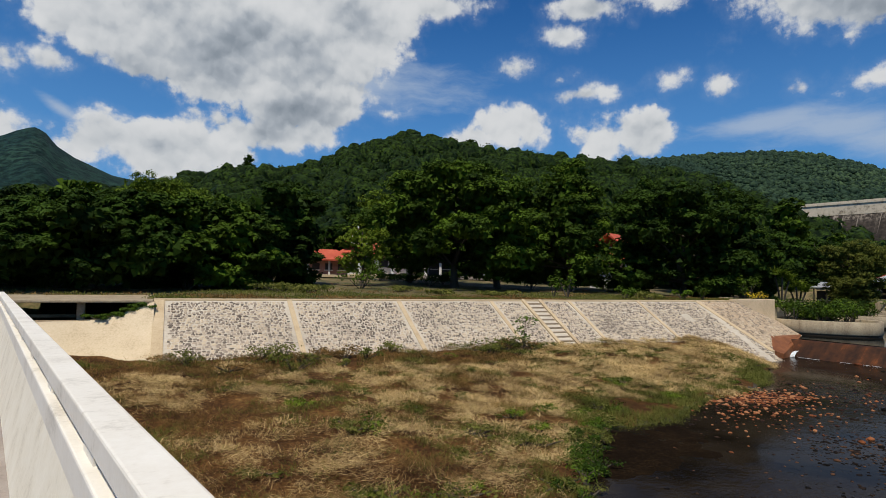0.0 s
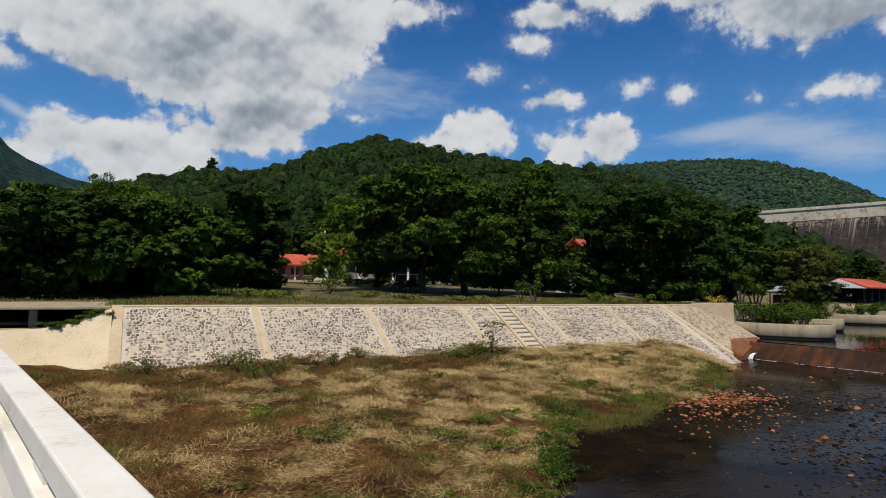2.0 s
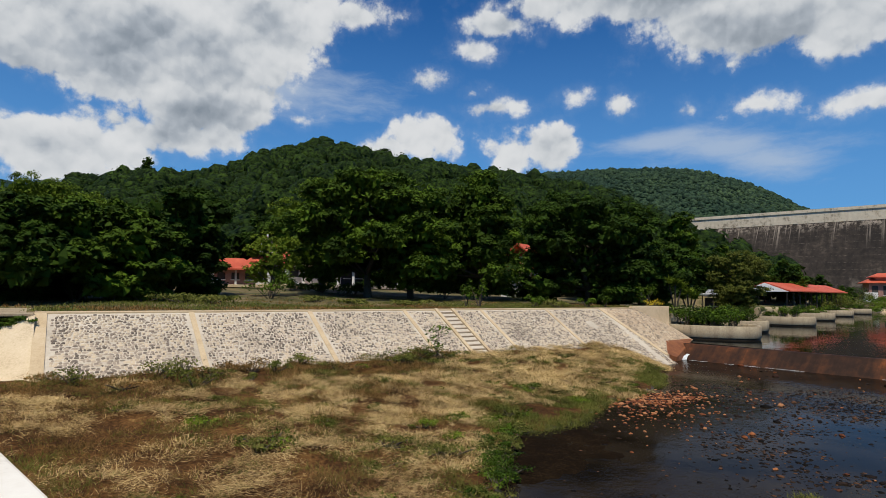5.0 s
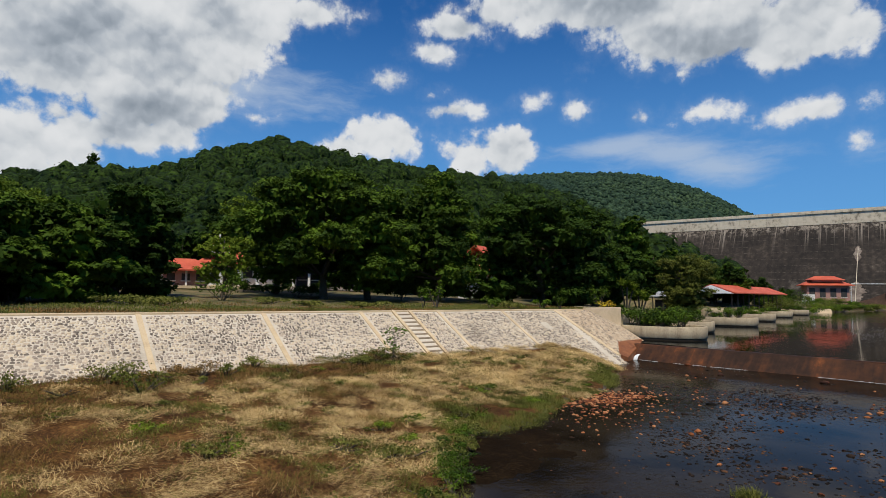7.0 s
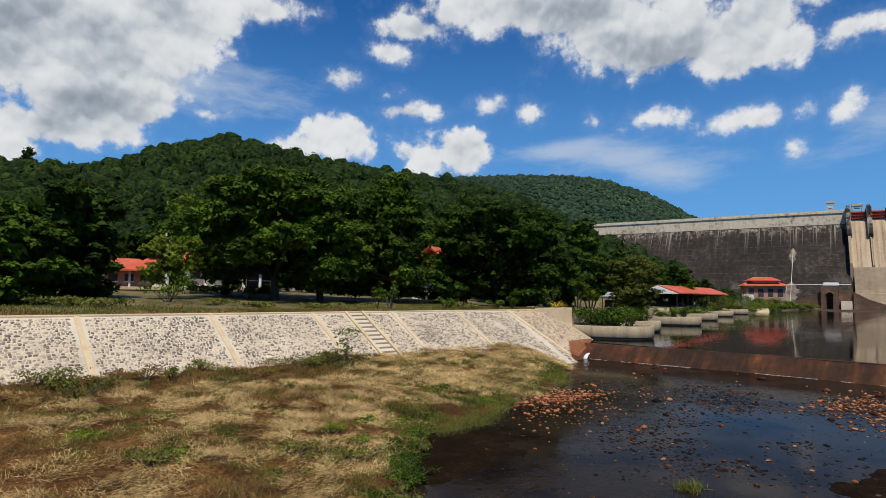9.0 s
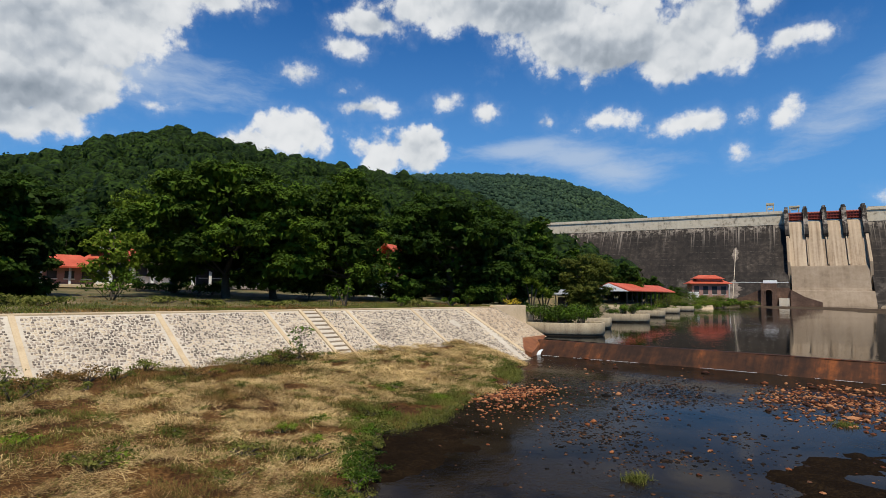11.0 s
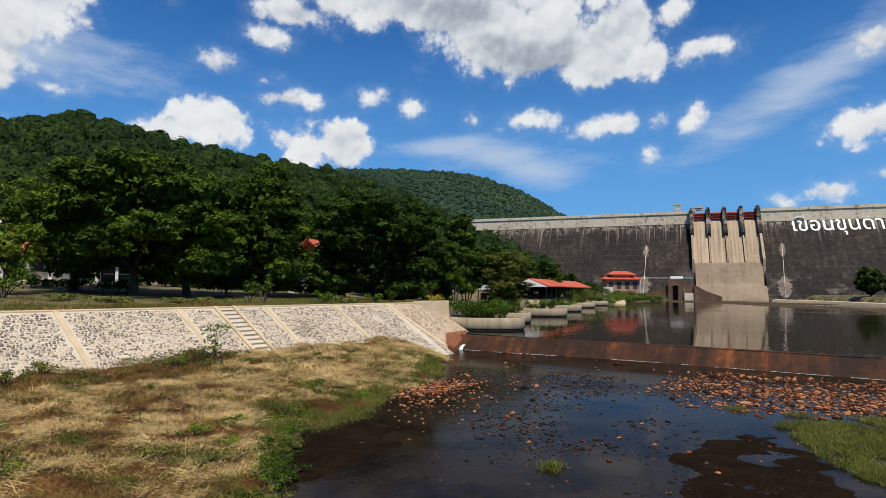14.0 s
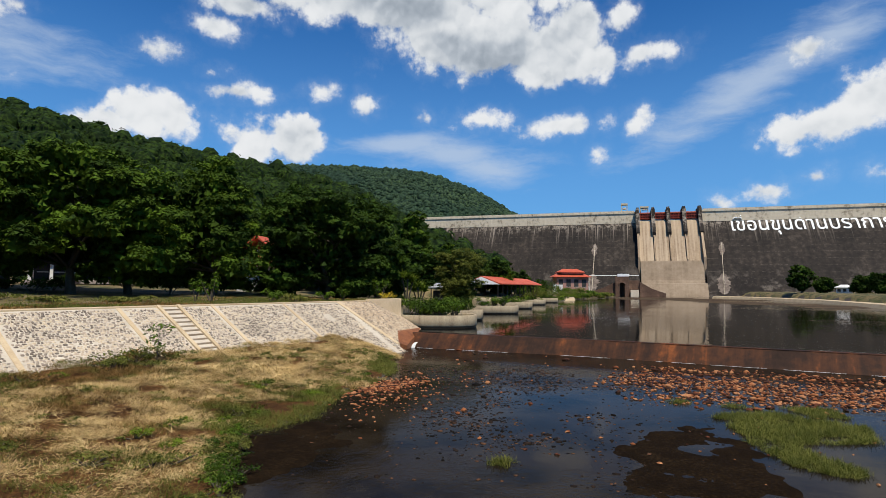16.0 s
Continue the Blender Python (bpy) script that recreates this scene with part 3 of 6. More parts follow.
def sloped(bm, x0, x1, y0, y1, lift0, lift1, lean=0.0):
    """A slab lying on the bank between two heights over its plane."""
    v = []
    for lift in (lift0, lift1):
        for x, y in ((x0, y0), (x1, y0), (x1, y1), (x0, y1)):
            v.append(bm.verts.new((x, y, slope_z(y) + lift)))
    for f in ((3, 2, 1, 0), (4, 5, 6, 7), (0, 1, 5, 4), (1, 2, 6, 5), (2, 3, 7, 6), (3, 0, 4, 7)):
        bm.faces.new([v[i] for i in f])
    return bm


bm = bmesh.new()
outline = ((-0.3, TOE), (29.9, TOE), (30.5, 21.05), (29.75, EDGE_Y), (-0.3, EDGE_Y))
rings = [[bm.verts.new((x, y, slope_z(y) + lift)) for x, y in outline] for lift in (0.0, -0.5)]
bm.faces.new(rings[0])
bm.faces.new(rings[1][::-1])
for k in range(5):
    bm.faces.new([rings[0][k], rings[1][k], rings[1][(k + 1) % 5], rings[0][(k + 1) % 5]])
part("mortar_bed", bm, M_MORTAR, BANK)
for x in RIBS[1:-1]:
    part("rib", sloped(bmesh.new(), x - 0.10, x + 0.10, TOE, EDGE_Y + 0.02, -0.05, 0.035), M_RIB, BANK)
part("end_rib", sloped(bmesh.new(), -0.30, 0.08, TOE, EDGE_Y + 0.02, -0.6, 0.05), M_RIB, BANK)
bm = bmesh.new()
v = [bm.verts.new((x, y, slope_z(y) + lift)) for lift in (0.04, -0.3) for x, y in ((29.5, EDGE_Y), (29.82, EDGE_Y), (30.72, 21.0), (30.4, 21.0))]
for f in ((0, 1, 2, 3), (7, 6, 5, 4), (0, 4, 5, 1), (1, 5, 6, 2), (2, 6, 7, 3), (3, 7, 4, 0)):
    bm.faces.new([v[i] for i in f])
part("rib", bm, M_RIB, BANK)
bm = bmesh.new()
box(bm, -0.30, 33.05, EDGE_Y - 0.02, EDGE_Y + 0.75, TOP - 0.35, TOP + 0.06, 0.02)
part("coping", bm, M_RIB, BANK)


def slope_matrix(x, y):
    n = math.hypot(1, FALL)
    es, en = Vector((0, 1 / n, FALL / n)), Vector((0, -FALL / n, 1 / n))
    return Matrix(((1, es.x, en.x, x), (0, es.y, en.y, y), (0, es.z, en.z, slope_z(y)), (0, 0, 0, 1)))


def pitched_stone(rng, w, h, lift):
    """One stone of the pitching, domed, w by h, in its own plane."""
    k = 8
    a = np.linspace(0, 2 * np.pi, k, endpoint=False) + rng.uniform(-0.2, 0.2, k)
    p = 1 / (np.abs(np.cos(a)) ** 2.6 + np.abs(np.sin(a)) ** 2.6) ** (1 / 2.6) * rng.uniform(0.90, 1.10, k)
    ring = np.stack([np.cos(a) * p * w / 2, np.sin(a) * p * h / 2, np.zeros(k)], 1)
    mid = ring * (0.78, 0.78, 1) + (0, 0, lift * 0.85) + rng.normal(0, 0.004, (k, 3))
    v = np.concatenate([ring - (0, 0, 0.03), mid, [[0, 0, lift]]])
    f = []
    for i in range(k):
        j = (i + 1) % k
        f += [(i, j, k + j), (i, k + j, k + i), (k + i, k + j, 2 * k)]
    return v, np.array(f)


def stone_spots(rng):
    """Courses of stones over the bank: centre, width and height of each."""
    out = []
    y = TOE + 0.6
    while y < EDGE_Y - 0.12:
        h = rng.uniform(0.08, 0.13)
        x = 0.15 + rng.uniform(0, 0.2)
        while x < 29.4 + (EDGE_Y - y) * 0.20:
            w = rng.choice((0.08, 0.11, 0.14, 0.175, 0.23), p=(0.24, 0.30, 0.26, 0.15, 0.05)) * rng.uniform(0.9, 1.1)
            cx = x + w / 2
            x += w + rng.uniform(0.004, 0.024)
            clear = all(abs(cx - r) > 0.17 + w / 2 for r in RIBS) and not (STAIR[0] - 0.2 - w / 2 < cx < STAIR[1] + 0.2 + w / 2)
            smear = noise.noise(Vector((cx * 0.35, y * 0.5, 3.3))) > (0.55 if 9 < cx < 15 else 0.75) or rng.random() < 0.02
            if clear and not smear:
                out.append((cx, y + h * 0.5 + rng.normal(0, 0.018), w, h * 1.13 * rng.uniform(0.85, 1.1)))
        y += h * 0.86 + 0.012
    return out


def stones():
    rng = np.random.default_rng(7)
    kinds = []
    for _ in range(14):
        me = npmesh("stone", *pitched_stone(rng, 1.0, 1.0, 1.0))
        me.materials.append(M_STONE)
        kinds.append(me)
    rest, single = [], 0
    n = math.hypot(1, FALL)
    es, en = np.array((0, 1 / n, FALL / n)), np.array((0, -FALL / n, 1 / n))
    for x, y, w, h in stone_spots(rng):
        lift = rng.uniform(0.012, 0.034)
        turn = rng.normal(0, 0.12)
        if x < 3.4 and y > 22.2 and single < 300:
            single += 1
            ob = new("stone", kinds[rng.integers(14)])
            ob.parent = BANK
            ob.matrix_basis = slope_matrix(x, y) @ Matrix.Rotation(turn, 4, "Z") @ Matrix.Diagonal((w, h, lift, 1))
            continue
        v, f = pitched_stone(rng, w, h, lift)
        c, s = math.cos(turn), math.sin(turn)
        u, t = v[:, 0] * c - v[:, 1] * s, v[:, 0] * s + v[:, 1] * c
        rest.append((np.array((x, y, slope_z(y))) + u[:, None] * (1, 0, 0) + t[:, None] * es + v[:, 2:] * en, f))
    ob = part("stones", npmesh("stones", *join(rest)), M_STONE, BANK, "grey and brown river stones set in mortar")
    tagged(ob, kind="stuff")


# steps of the bank
M_STEP = surface("worn_step_concrete", [(0, (0.17, 0.125, 0.08)), (0.5, (0.30, 0.235, 0.16)), (1, (0.42, 0.34, 0.245))], 1.5, 18, 0.85, 0.3, 0.01)
for k in range(17):
    y1 = EDGE_Y + 0.05 - k * 0.305
    part("step", boxed(STAIR[0], STAIR[1], y1 - 0.33, y1, slope_z(y1 - 0.15) - 0.34, slope_z(y1 - 0.15) - 0.03, 0.012), M_STEP, BANK)
for x in (STAIR[0] - 0.09, STAIR[1] + 0.09):
    part("stringer", sloped(bmesh.new(), x - 0.09, x + 0.09, TOE, EDGE_Y + 0.02, -0.3, 0.10), M_RIB, BANK)

# turned end of the bank beside the weir
M_END = surface("pebbled_beige_concrete", [(0, (0.24, 0.17, 0.10)), (0.5, (0.42, 0.31, 0.20)), (1, (0.56, 0.44, 0.31))], 1.2, 7, 0.9, 0.9, 0.05, fine_amt=0.6)


M_END_STONE = surface("pale_pebble", [(0, (0.20, 0.155, 0.11)), (0.5, (0.37, 0.285, 0.20)), (1, (0.54, 0.43, 0.30))], 0.7, 12, 0.8, 0.5, 0.02, rand=0.5)


def patch(a, b, c, d, nu=14, nv=10, bow=0.0):
    """A bent four-cornered sheet between corners a, b, c, d."""
    a, b, c, d = map(np.array, (a, b, c, d))
    u, v = np.meshgrid(np.linspace(0, 1, nu), np.linspace(0, 1, nv), indexing="ij")
    u, v = u[..., None], v[..., None]
    p = (a * (1 - u) + b * u) * (1 - v) + (d * (1 - u) + c * u) * v
    p[..., 2] += (bow * 4 * v * (1 - v))[..., 0]
    i, j = np.meshgrid(np.arange(nu - 1), np.arange(nv - 1), indexing="ij")
    f = np.stack([i * nv + j, (i + 1) * nv + j, (i + 1) * nv + j + 1, i * nv + j + 1], -1).reshape(-1, 4)
    return p.reshape(-1, 3), f


part("end_slope", npmesh("end_slope", *patch((29.8, EDGE_Y, 3.0), (33.1, EDGE_Y, 3.0), (32.0, 22.06, 1.06), (30.6, 21.05, 0.46))), M_END, BANK, "pebbled beige concrete end of the bank")
part("end_slope", npmesh("end_slope", *patch((33.1, EDGE_Y, 3.0), (37.2, 25.38, 1.78), (36.9, 23.3, 0.88), (32.0, 22.06, 1.06))), M_END, BANK, "pebbled beige concrete end of the bank")
rng = np.random.default_rng(19)
set_stones = []
for A, B, C, D, count in (((29.9, EDGE_Y, 3.0), (33.0, EDGE_Y, 3.0), (31.95, 22.1, 1.09), (30.7, 21.1, 0.49), 520), ((33.15, EDGE_Y, 3.0), (37.0, 25.38, 1.80), (36.8, 23.4, 0.92), (32.1, 22.1, 1.09), 420)):
    A, B, C, D = map(np.array, (A, B, C, D))
    for _ in range(count):
        u, w = rng.random(2)
        p = (A * (1 - u) + B * u) * (1 - w) + (D * (1 - u) + C * u) * w
        e1, e2 = (B - A) * (1 - w) + (C - D) * w, (A - D) * (1 - u) + (B - C) * u
        e1, nn = e1 / np.linalg.norm(e1), np.cross(e1, e2)
        nn /= np.linalg.norm(nn)
        v, f = pitched_stone(rng, rng.uniform(0.10, 0.24), rng.uniform(0.08, 0.15), 0.03)
        a = rng.uniform(0, 3.1)
        x1, y1 = v[:, 0] * math.cos(a) - v[:, 1] * math.sin(a), v[:, 0] * math.sin(a) + v[:, 1] * math.cos(a)
        set_stones.append((p + x1[:, None] * e1 + y1[:, None] * np.cross(nn, e1) + v[:, 2:] * nn, f))
tagged(part("end_stones", npmesh("end_stones", *join(set_stones)), M_END_STONE, BANK, "pale pebbles set in the turned end of the bank"), kind="stuff")
bm = bmesh.new()
ring = ((30.9, 21.25, 0.45), (32.0, 22.10, 1.10), (36.9, 23.45, 0.96), (34.6, 22.1, 0.93), (32.9, 21.45, 0.60), (31.5, 21.0, 0.25))
v = [bm.verts.new(p) for p in ring] + [bm.verts.new((x, y, -0.6)) for x, y, z in ring]
bm.faces.new(v[:6])
for i in range(6):
    j = (i + 1) % 6
    bm.faces.new([v[i], v[6 + i], v[6 + j], v[j]])
part("end_foot", bm, M_RUST, BANK)
bm = bmesh.new()
ring = ((31.75, 21.85, 0.85), (32.05, 22.12, 1.13), (36.9, 23.48, 0.99), (34.7, 22.3, 0.97), (33.3, 21.75, 0.80), (32.2, 21.45, 0.50))
v = [bm.verts.new(p) for p in ring] + [bm.verts.new((x, y, -0.6)) for x, y, z in ring]
bm.faces.new(v[:6])
for i in range(6):
    j = (i + 1) % 6
    bm.faces.new([v[i], v[6 + i], v[6 + j], v[j]])
part("abutment", bm, M_RUST, BANK, "rust orange stained concrete abutment of the weir")
wall = boxed(33.0, 37.15, 25.36, 25.62, 1.2, 3.16, 0.02)
WALL = empty("retaining_wall", 0, 0, 0)
M_TAN = surface("tan_wall_concrete", [(0, (0.46, 0.33, 0.19)), (0.5, (0.66, 0.50, 0.31)), (1, (0.78, 0.62, 0.42))], 0.8, 12, 0.85, 0.3, 0.01)
part("front", wall, M_TAN, WALL)
part("return_wall", boxed(36.9, 37.15, 25.6, 29.5, 1.2, 3.16, 0.02), M_PLANTER, WALL)
part("back_wall", boxed(37.15, 44.5, 28.2, 28.45, 0.6, 2.95, 0.02), M_PLANTER, WALL)
tagged(WALL, "short weathered concrete retaining wall at the end of the bank", "wall", kind="structure")

# wing wall, slab bridge over the side channel
WING = empty("wing_wall", 0, 0, 0)
xs = np.linspace(-0.27, -11, 40)
ztop = np.interp(xs, (-11, -2.6, -1.7, -1.0, -0.27), (2.30, 2.28, 2.40, 2.68, 3.0))
ybot = np.interp(xs, (-11, -3, -1.5, -0.8, -0.27), (23.2, 22.8, 22.0, 21.4, 20.9))
vv, ff = [], []
for i, x in enumerate(xs):
    for k in range(9):
        s = k / 8
        vv.append((x, 24.75 + (ybot[i] - 24.75) * s, ztop[i] + (0.5 - ztop[i]) * (1 - (1 - s) ** 1.6)))
for i in range(len(xs) - 1):
    for k in range(8):
        ff.append((i * 9 + k, i * 9 + k + 1, i * 9 + k + 10, i * 9 + k + 9))
part("apron", npmesh("apron", vv, ff), M_APRON, WING)
vv, ff = [], []
for i, x in enumerate(xs):
    for yy in (24.73, 25.0):
        vv += [(x, yy, ztop[i] + 0.01), (x, yy, 1.5)]
for i in range(len(xs) - 1):
    a = i * 4
    ff += [(a, a + 4, a + 6, a + 2), (a + 2, a + 6, a + 7, a + 3)]
part("wall_top", npmesh("wall_top", vv, ff), M_APRON, WING)
tagged(WING, "curved cream concrete wing wall of the side channel", "wall", kind="structure")
SLAB = empty("slab_bridge", 0, 0, 0)
# slab carried back over the whole channel to keep it dark beneath
part("slab", boxed(-12.5, -0.32, 24.9, 31.2, 2.93, 3.02, 0.015), M_PLANTER, SLAB)
for x in (-2.72, -6.4, -10.0):
    part("pillar", boxed(x - 0.13, x + 0.13, 25.2, 25.5, 1.7, 2.93, 0.02), M_PLANTER, SLAB)
part("pipe", npmesh("pipe", *tube([(-12, 26.6, 2.35), (-0.7, 26.6, 2.35)], [0.07, 0.07])), M_PLANTER, SLAB)
tagged(SLAB, "thin concrete slab bridge over the side channel", "bridge", kind="structure")


# ---------------------------------------------------------------- planters in the pool
def planter(x, y, half, deep, turn, label):
    thing = empty("planter", x, y, 0, turn)
    n = 44
    a = np.linspace(0, 2 * np.pi, n, endpoint=False)
    e = 2 / 2.7
    ux, uy = np.sign(np.cos(a)) * np.abs(np.cos(a)) ** e, np.sign(np.sin(a)) * np.abs(np.sin(a)) ** e

    def ring(prof):
        v = [(ux[k] * (half + o), uy[k] * (deep + o), z) for k in range(n) for o, z in prof]
        m = len(prof)
        f = [(k * m + q, k * m + q + 1, ((k + 1) % n) * m + q + 1, ((k + 1) % n) * m + q) for k in range(n) for q in range(m - 1)]
        return npmesh("ring", v, f)

    part("wall", ring([(-0.22, 1.6), (-0.22, 1.84), (-0.18, 1.87), (-0.03, 1.87), (0.0, 1.84), (0.0, 1.08), (-0.03, 1.04)]), M_PLANTER, thing)
    part("foot", ring([(-0.03, 1.05), (-0.06, 1.01), (-0.06, -0.6)]), M_WET, thing, "wet dark foot of the planter wall")
    soil = [(0, 0, 1.80)] + [(ux[k] * (half - 0.2), uy[k] * (deep - 0.2), 1.70) for k in range(n)]
    part("soil", npmesh("soil", soil, [(0, 1 + k, 1 + (k + 1) % n) for k in range(n)]), M_GROUND, thing)
    tagged(thing, label, "planter", group="planters along the pool")
    return thing


PLANTERS = [(40.35, 24.1, 3.25, 2.7, -59), (50.0, 27.6, 2.6, 2.4, -60), (65.0, 31.0, 3.3, 2.6, -62), (82.5, 36.0, 3.2, 2.6, -64), (103, 41.5, 3.2, 2.6, -66), (121.5, 45.5, 3.2, 2.6, -68)]
for x, y, h, d, r in PLANTERS:
    planter(x, y, h, d, r, "rounded concrete planter full of shrubs standing in the pool")


# ---------------------------------------------------------------- stones in the river
def boulder_kind(rng, sub=2):
    bm = bmesh.new()
    bmesh.ops.create_icosphere(bm, subdivisions=sub, radius=0.5)
    o = Vector(rng.uniform(-50, 50, 3))
    for v in bm.verts:
        k = 1 + 0.55 * noise.noise(v.co * 2.2 + o) + 0.2 * noise.noise(v.co * 5 + o)
        v.co = Vector((v.co.x * 1.15, v.co.y * 0.9, v.co.z * 0.55)) * k
        v.co.z = max(v.co.z, -0.12)
    me = bpy.data.meshes.new("boulder")
    for f in bm.faces:
        f.smooth = False
    bm.to_mesh(me)
    bm.free()
    return me


def river_stones():
    rng = np.random.default_rng(17)
    kinds = [boulder_kind(rng, 1) for k in range(10)]
    for me in kinds:
        me.materials.append(M_BOULDER)
    spots = []
    for cx, cy, dx, dy, n, big in ((19.4, 13.9, 1.1, 0.45, 520, 0.13), (18.8, 13.0, 1.9, 0.9, 230, 0.11), (16.8, 11.6, 1.5, 1.2, 120, 0.09), (21.5, 13.2, 2.3, 1.6, 60, 0.10)):
        spots += [(cx + rng.normal() * dx, cy + rng.normal() * dy, big * rng.lognormal(-0.1, 0.35)) for _ in range(n)]
    for (ax, ay), (bx, by), wide, n, big in (((26.6, 6.4), (27.6, -5.5), 1.4, 2300, 0.125), ((22.9, 4.4), (25.6, -4.5), 0.8, 700, 0.12), ((30.6, 5.6), (32.0, -6.0), 0.7, 330, 0.17)):
        for _ in range(n):
            k = rng.random()
            spots.append((ax + (bx - ax) * k + rng.normal() * wide, ay + (by - ay) * k + rng.normal() * 0.5, big * rng.lognormal(-0.1, 0.4)))
    for _ in range(150):
        spots.append((rng.uniform(12, 33), rng.uniform(-4, 19), 0.05 + rng.gamma(1.8, 0.045)))
    spots = [(x, y, min(s, 0.38)) for x, y, s in spots]
    spots = [s for s in spots if s[1] < water_edge(s[0]) + 0.5 and s[0] < 33.4]
    spots.sort(key=lambda s: math.hypot(s[0], s[1]) - 14 * s[2])
    rest = []
    for i, (x, y, s) in enumerate(spots):
        me = kinds[rng.integers(10)]
        m = Matrix.Translation((x, y, 0.02 * s)) @ Matrix.Rotation(rng.uniform(0, 6.28), 4, "Z") @ Matrix.Rotation(rng.normal(0, 0.2), 4, "X") @ Matrix.Diagonal((s, s * rng.uniform(0.7, 1), s * rng.uniform(0.7, 1.1), 1))
        if i < 280:
            ob = new("boulder", me)
            ob.matrix_basis = m
            tagged(ob, "rust orange boulder lying in the shallow river", "rock", group="boulders in the river")
        else:
            v = np.empty(len(me.vertices) * 3)
            me.vertices.foreach_get("co", v)
            mm = np.array(m)
            f = np.array([tuple(p.vertices) for p in me.polygons])
            rest.append((v.reshape(-1, 3) @ mm[:3, :3].T + mm[:3, 3], f))
    if rest:
        tagged(new("boulders", npmesh("boulders", *join(rest), (M_BOULDER,))), "rust orange stones scattered in the river", "rocks", kind="stuff")
    base = []
    for me in [boulder_kind(rng, 1) for _ in range(12)]:
        v = np.empty(len(me.vertices) * 3)
        me.vertices.foreach_get("co", v)
        base.append((v.reshape(-1, 3), np.array([tuple(p.vertices) for p in me.polygons])))
        bpy.data.meshes.remove(me)
    dark = []
    for _ in range(85000):
        x, y = rng.uniform(9, 32), rng.uniform(-4, 19)
        ridge = math.exp(-((y - 6.6 - 0.30 * (x - 14)) / 3.0) ** 2) * float(smooth01((x - 11) / 2) * smooth01((29 - x) / 3))
        if y > water_edge(x) + 0.4 or y < water_edge(x) - 14 or rng.random() > 0.035 + 0.70 * ridge or noise.noise(Vector((x * 0.5, y * 0.6, 7.7))) + 0.3 * rng.normal() < 0.05:
            continue
        v, f = base[rng.integers(12)]
        s = 0.03 + rng.gamma(1.6, 0.024)
        a = rng.uniform(0, 6.28)
        c, q = math.cos(a), math.sin(a)
        dark.append((np.stack([(v[:, 0] * c - v[:, 1] * q) * s, (v[:, 0] * q + v[:, 1] * c) * s, v[:, 2] * s * 0.8], 1) + (x, y, -0.004), f))
    tagged(new("pebbles", npmesh("pebbles", *join(dark), (M_PEBBLE,))), "dark wet pebbles breaking the river surface", "pebbles", kind="stuff")


river_stones()


# ---------------------------------------------------------------- grass
def blades(rng, base, tall, wide, lie, bend=0.3, heading=None):
    """Blades of grass as tapering strips; lie 0 stands, 1 lies flat."""
    n = len(base)
    a = rng.uniform(0, 2 * np.pi, n) if heading is None else heading + rng.normal(0, 0.55, n) + np.pi * (rng.random(n) < 0.5)
    out = np.stack([np.cos(a), np.sin(a), np.zeros(n)], 1)
    tilt = np.clip(lie + rng.normal(0, 0.22, n), 0.02, 1.1) * np.pi / 2
    axis = out * np.sin(tilt)[:, None] + np.array((0, 0, 1.0)) * np.cos(tilt)[:, None]
    side = np.stack([-np.sin(a), np.cos(a), np.zeros(n)], 1) * (np.asarray(wide)[:, None] / 2)
    side = side * np.cos(rng.uniform(-0.9, 0.9, n))[:, None] + np.array((0, 0, 1.0)) * (np.asarray(wide) / 2 * rng.uniform(-0.6, 0.6, n))[:, None]
    L = np.asarray(tall)[:, None]
    mid = base + axis * L * 0.55
    tip = base + axis * L + out * L * bend * rng.uniform(0, 0.5, (n, 1)) - np.array((0, 0, 1.0)) * L * bend * rng.uniform(0, 0.6, (n, 1))
    v = np.stack([base - side, base + side, mid + side * 0.8, mid - side * 0.8, tip], 1).reshape(-1, 3)
    k = np.arange(n)[:, None] * 5
    f = np.concatenate([k + (0, 1, 2), k + (0, 2, 3), k + (3, 2, 4)], 0)
    return v, f


def fbm(x, y, s, seed):
    return np.array([noise.fractal(Vector((a * s, b * s, seed)), 1.0, 2.0, 3) for a, b in zip(x, y)])


MAIN_ISLE = [(20.3, 1.9), (22.9, 0.4), (23.5, -1.5), (20.9, -2.1), (19.2, -2.2), (17.7, -0.2), (18.2, 0.9)]
LOW_ISLE = [(17.8, 0.9), (17.7, -0.2), (16.6, -1.1), (15.9, -1.6), (15.3, -1.4), (15.5, -0.4), (16.7, 0.4)]


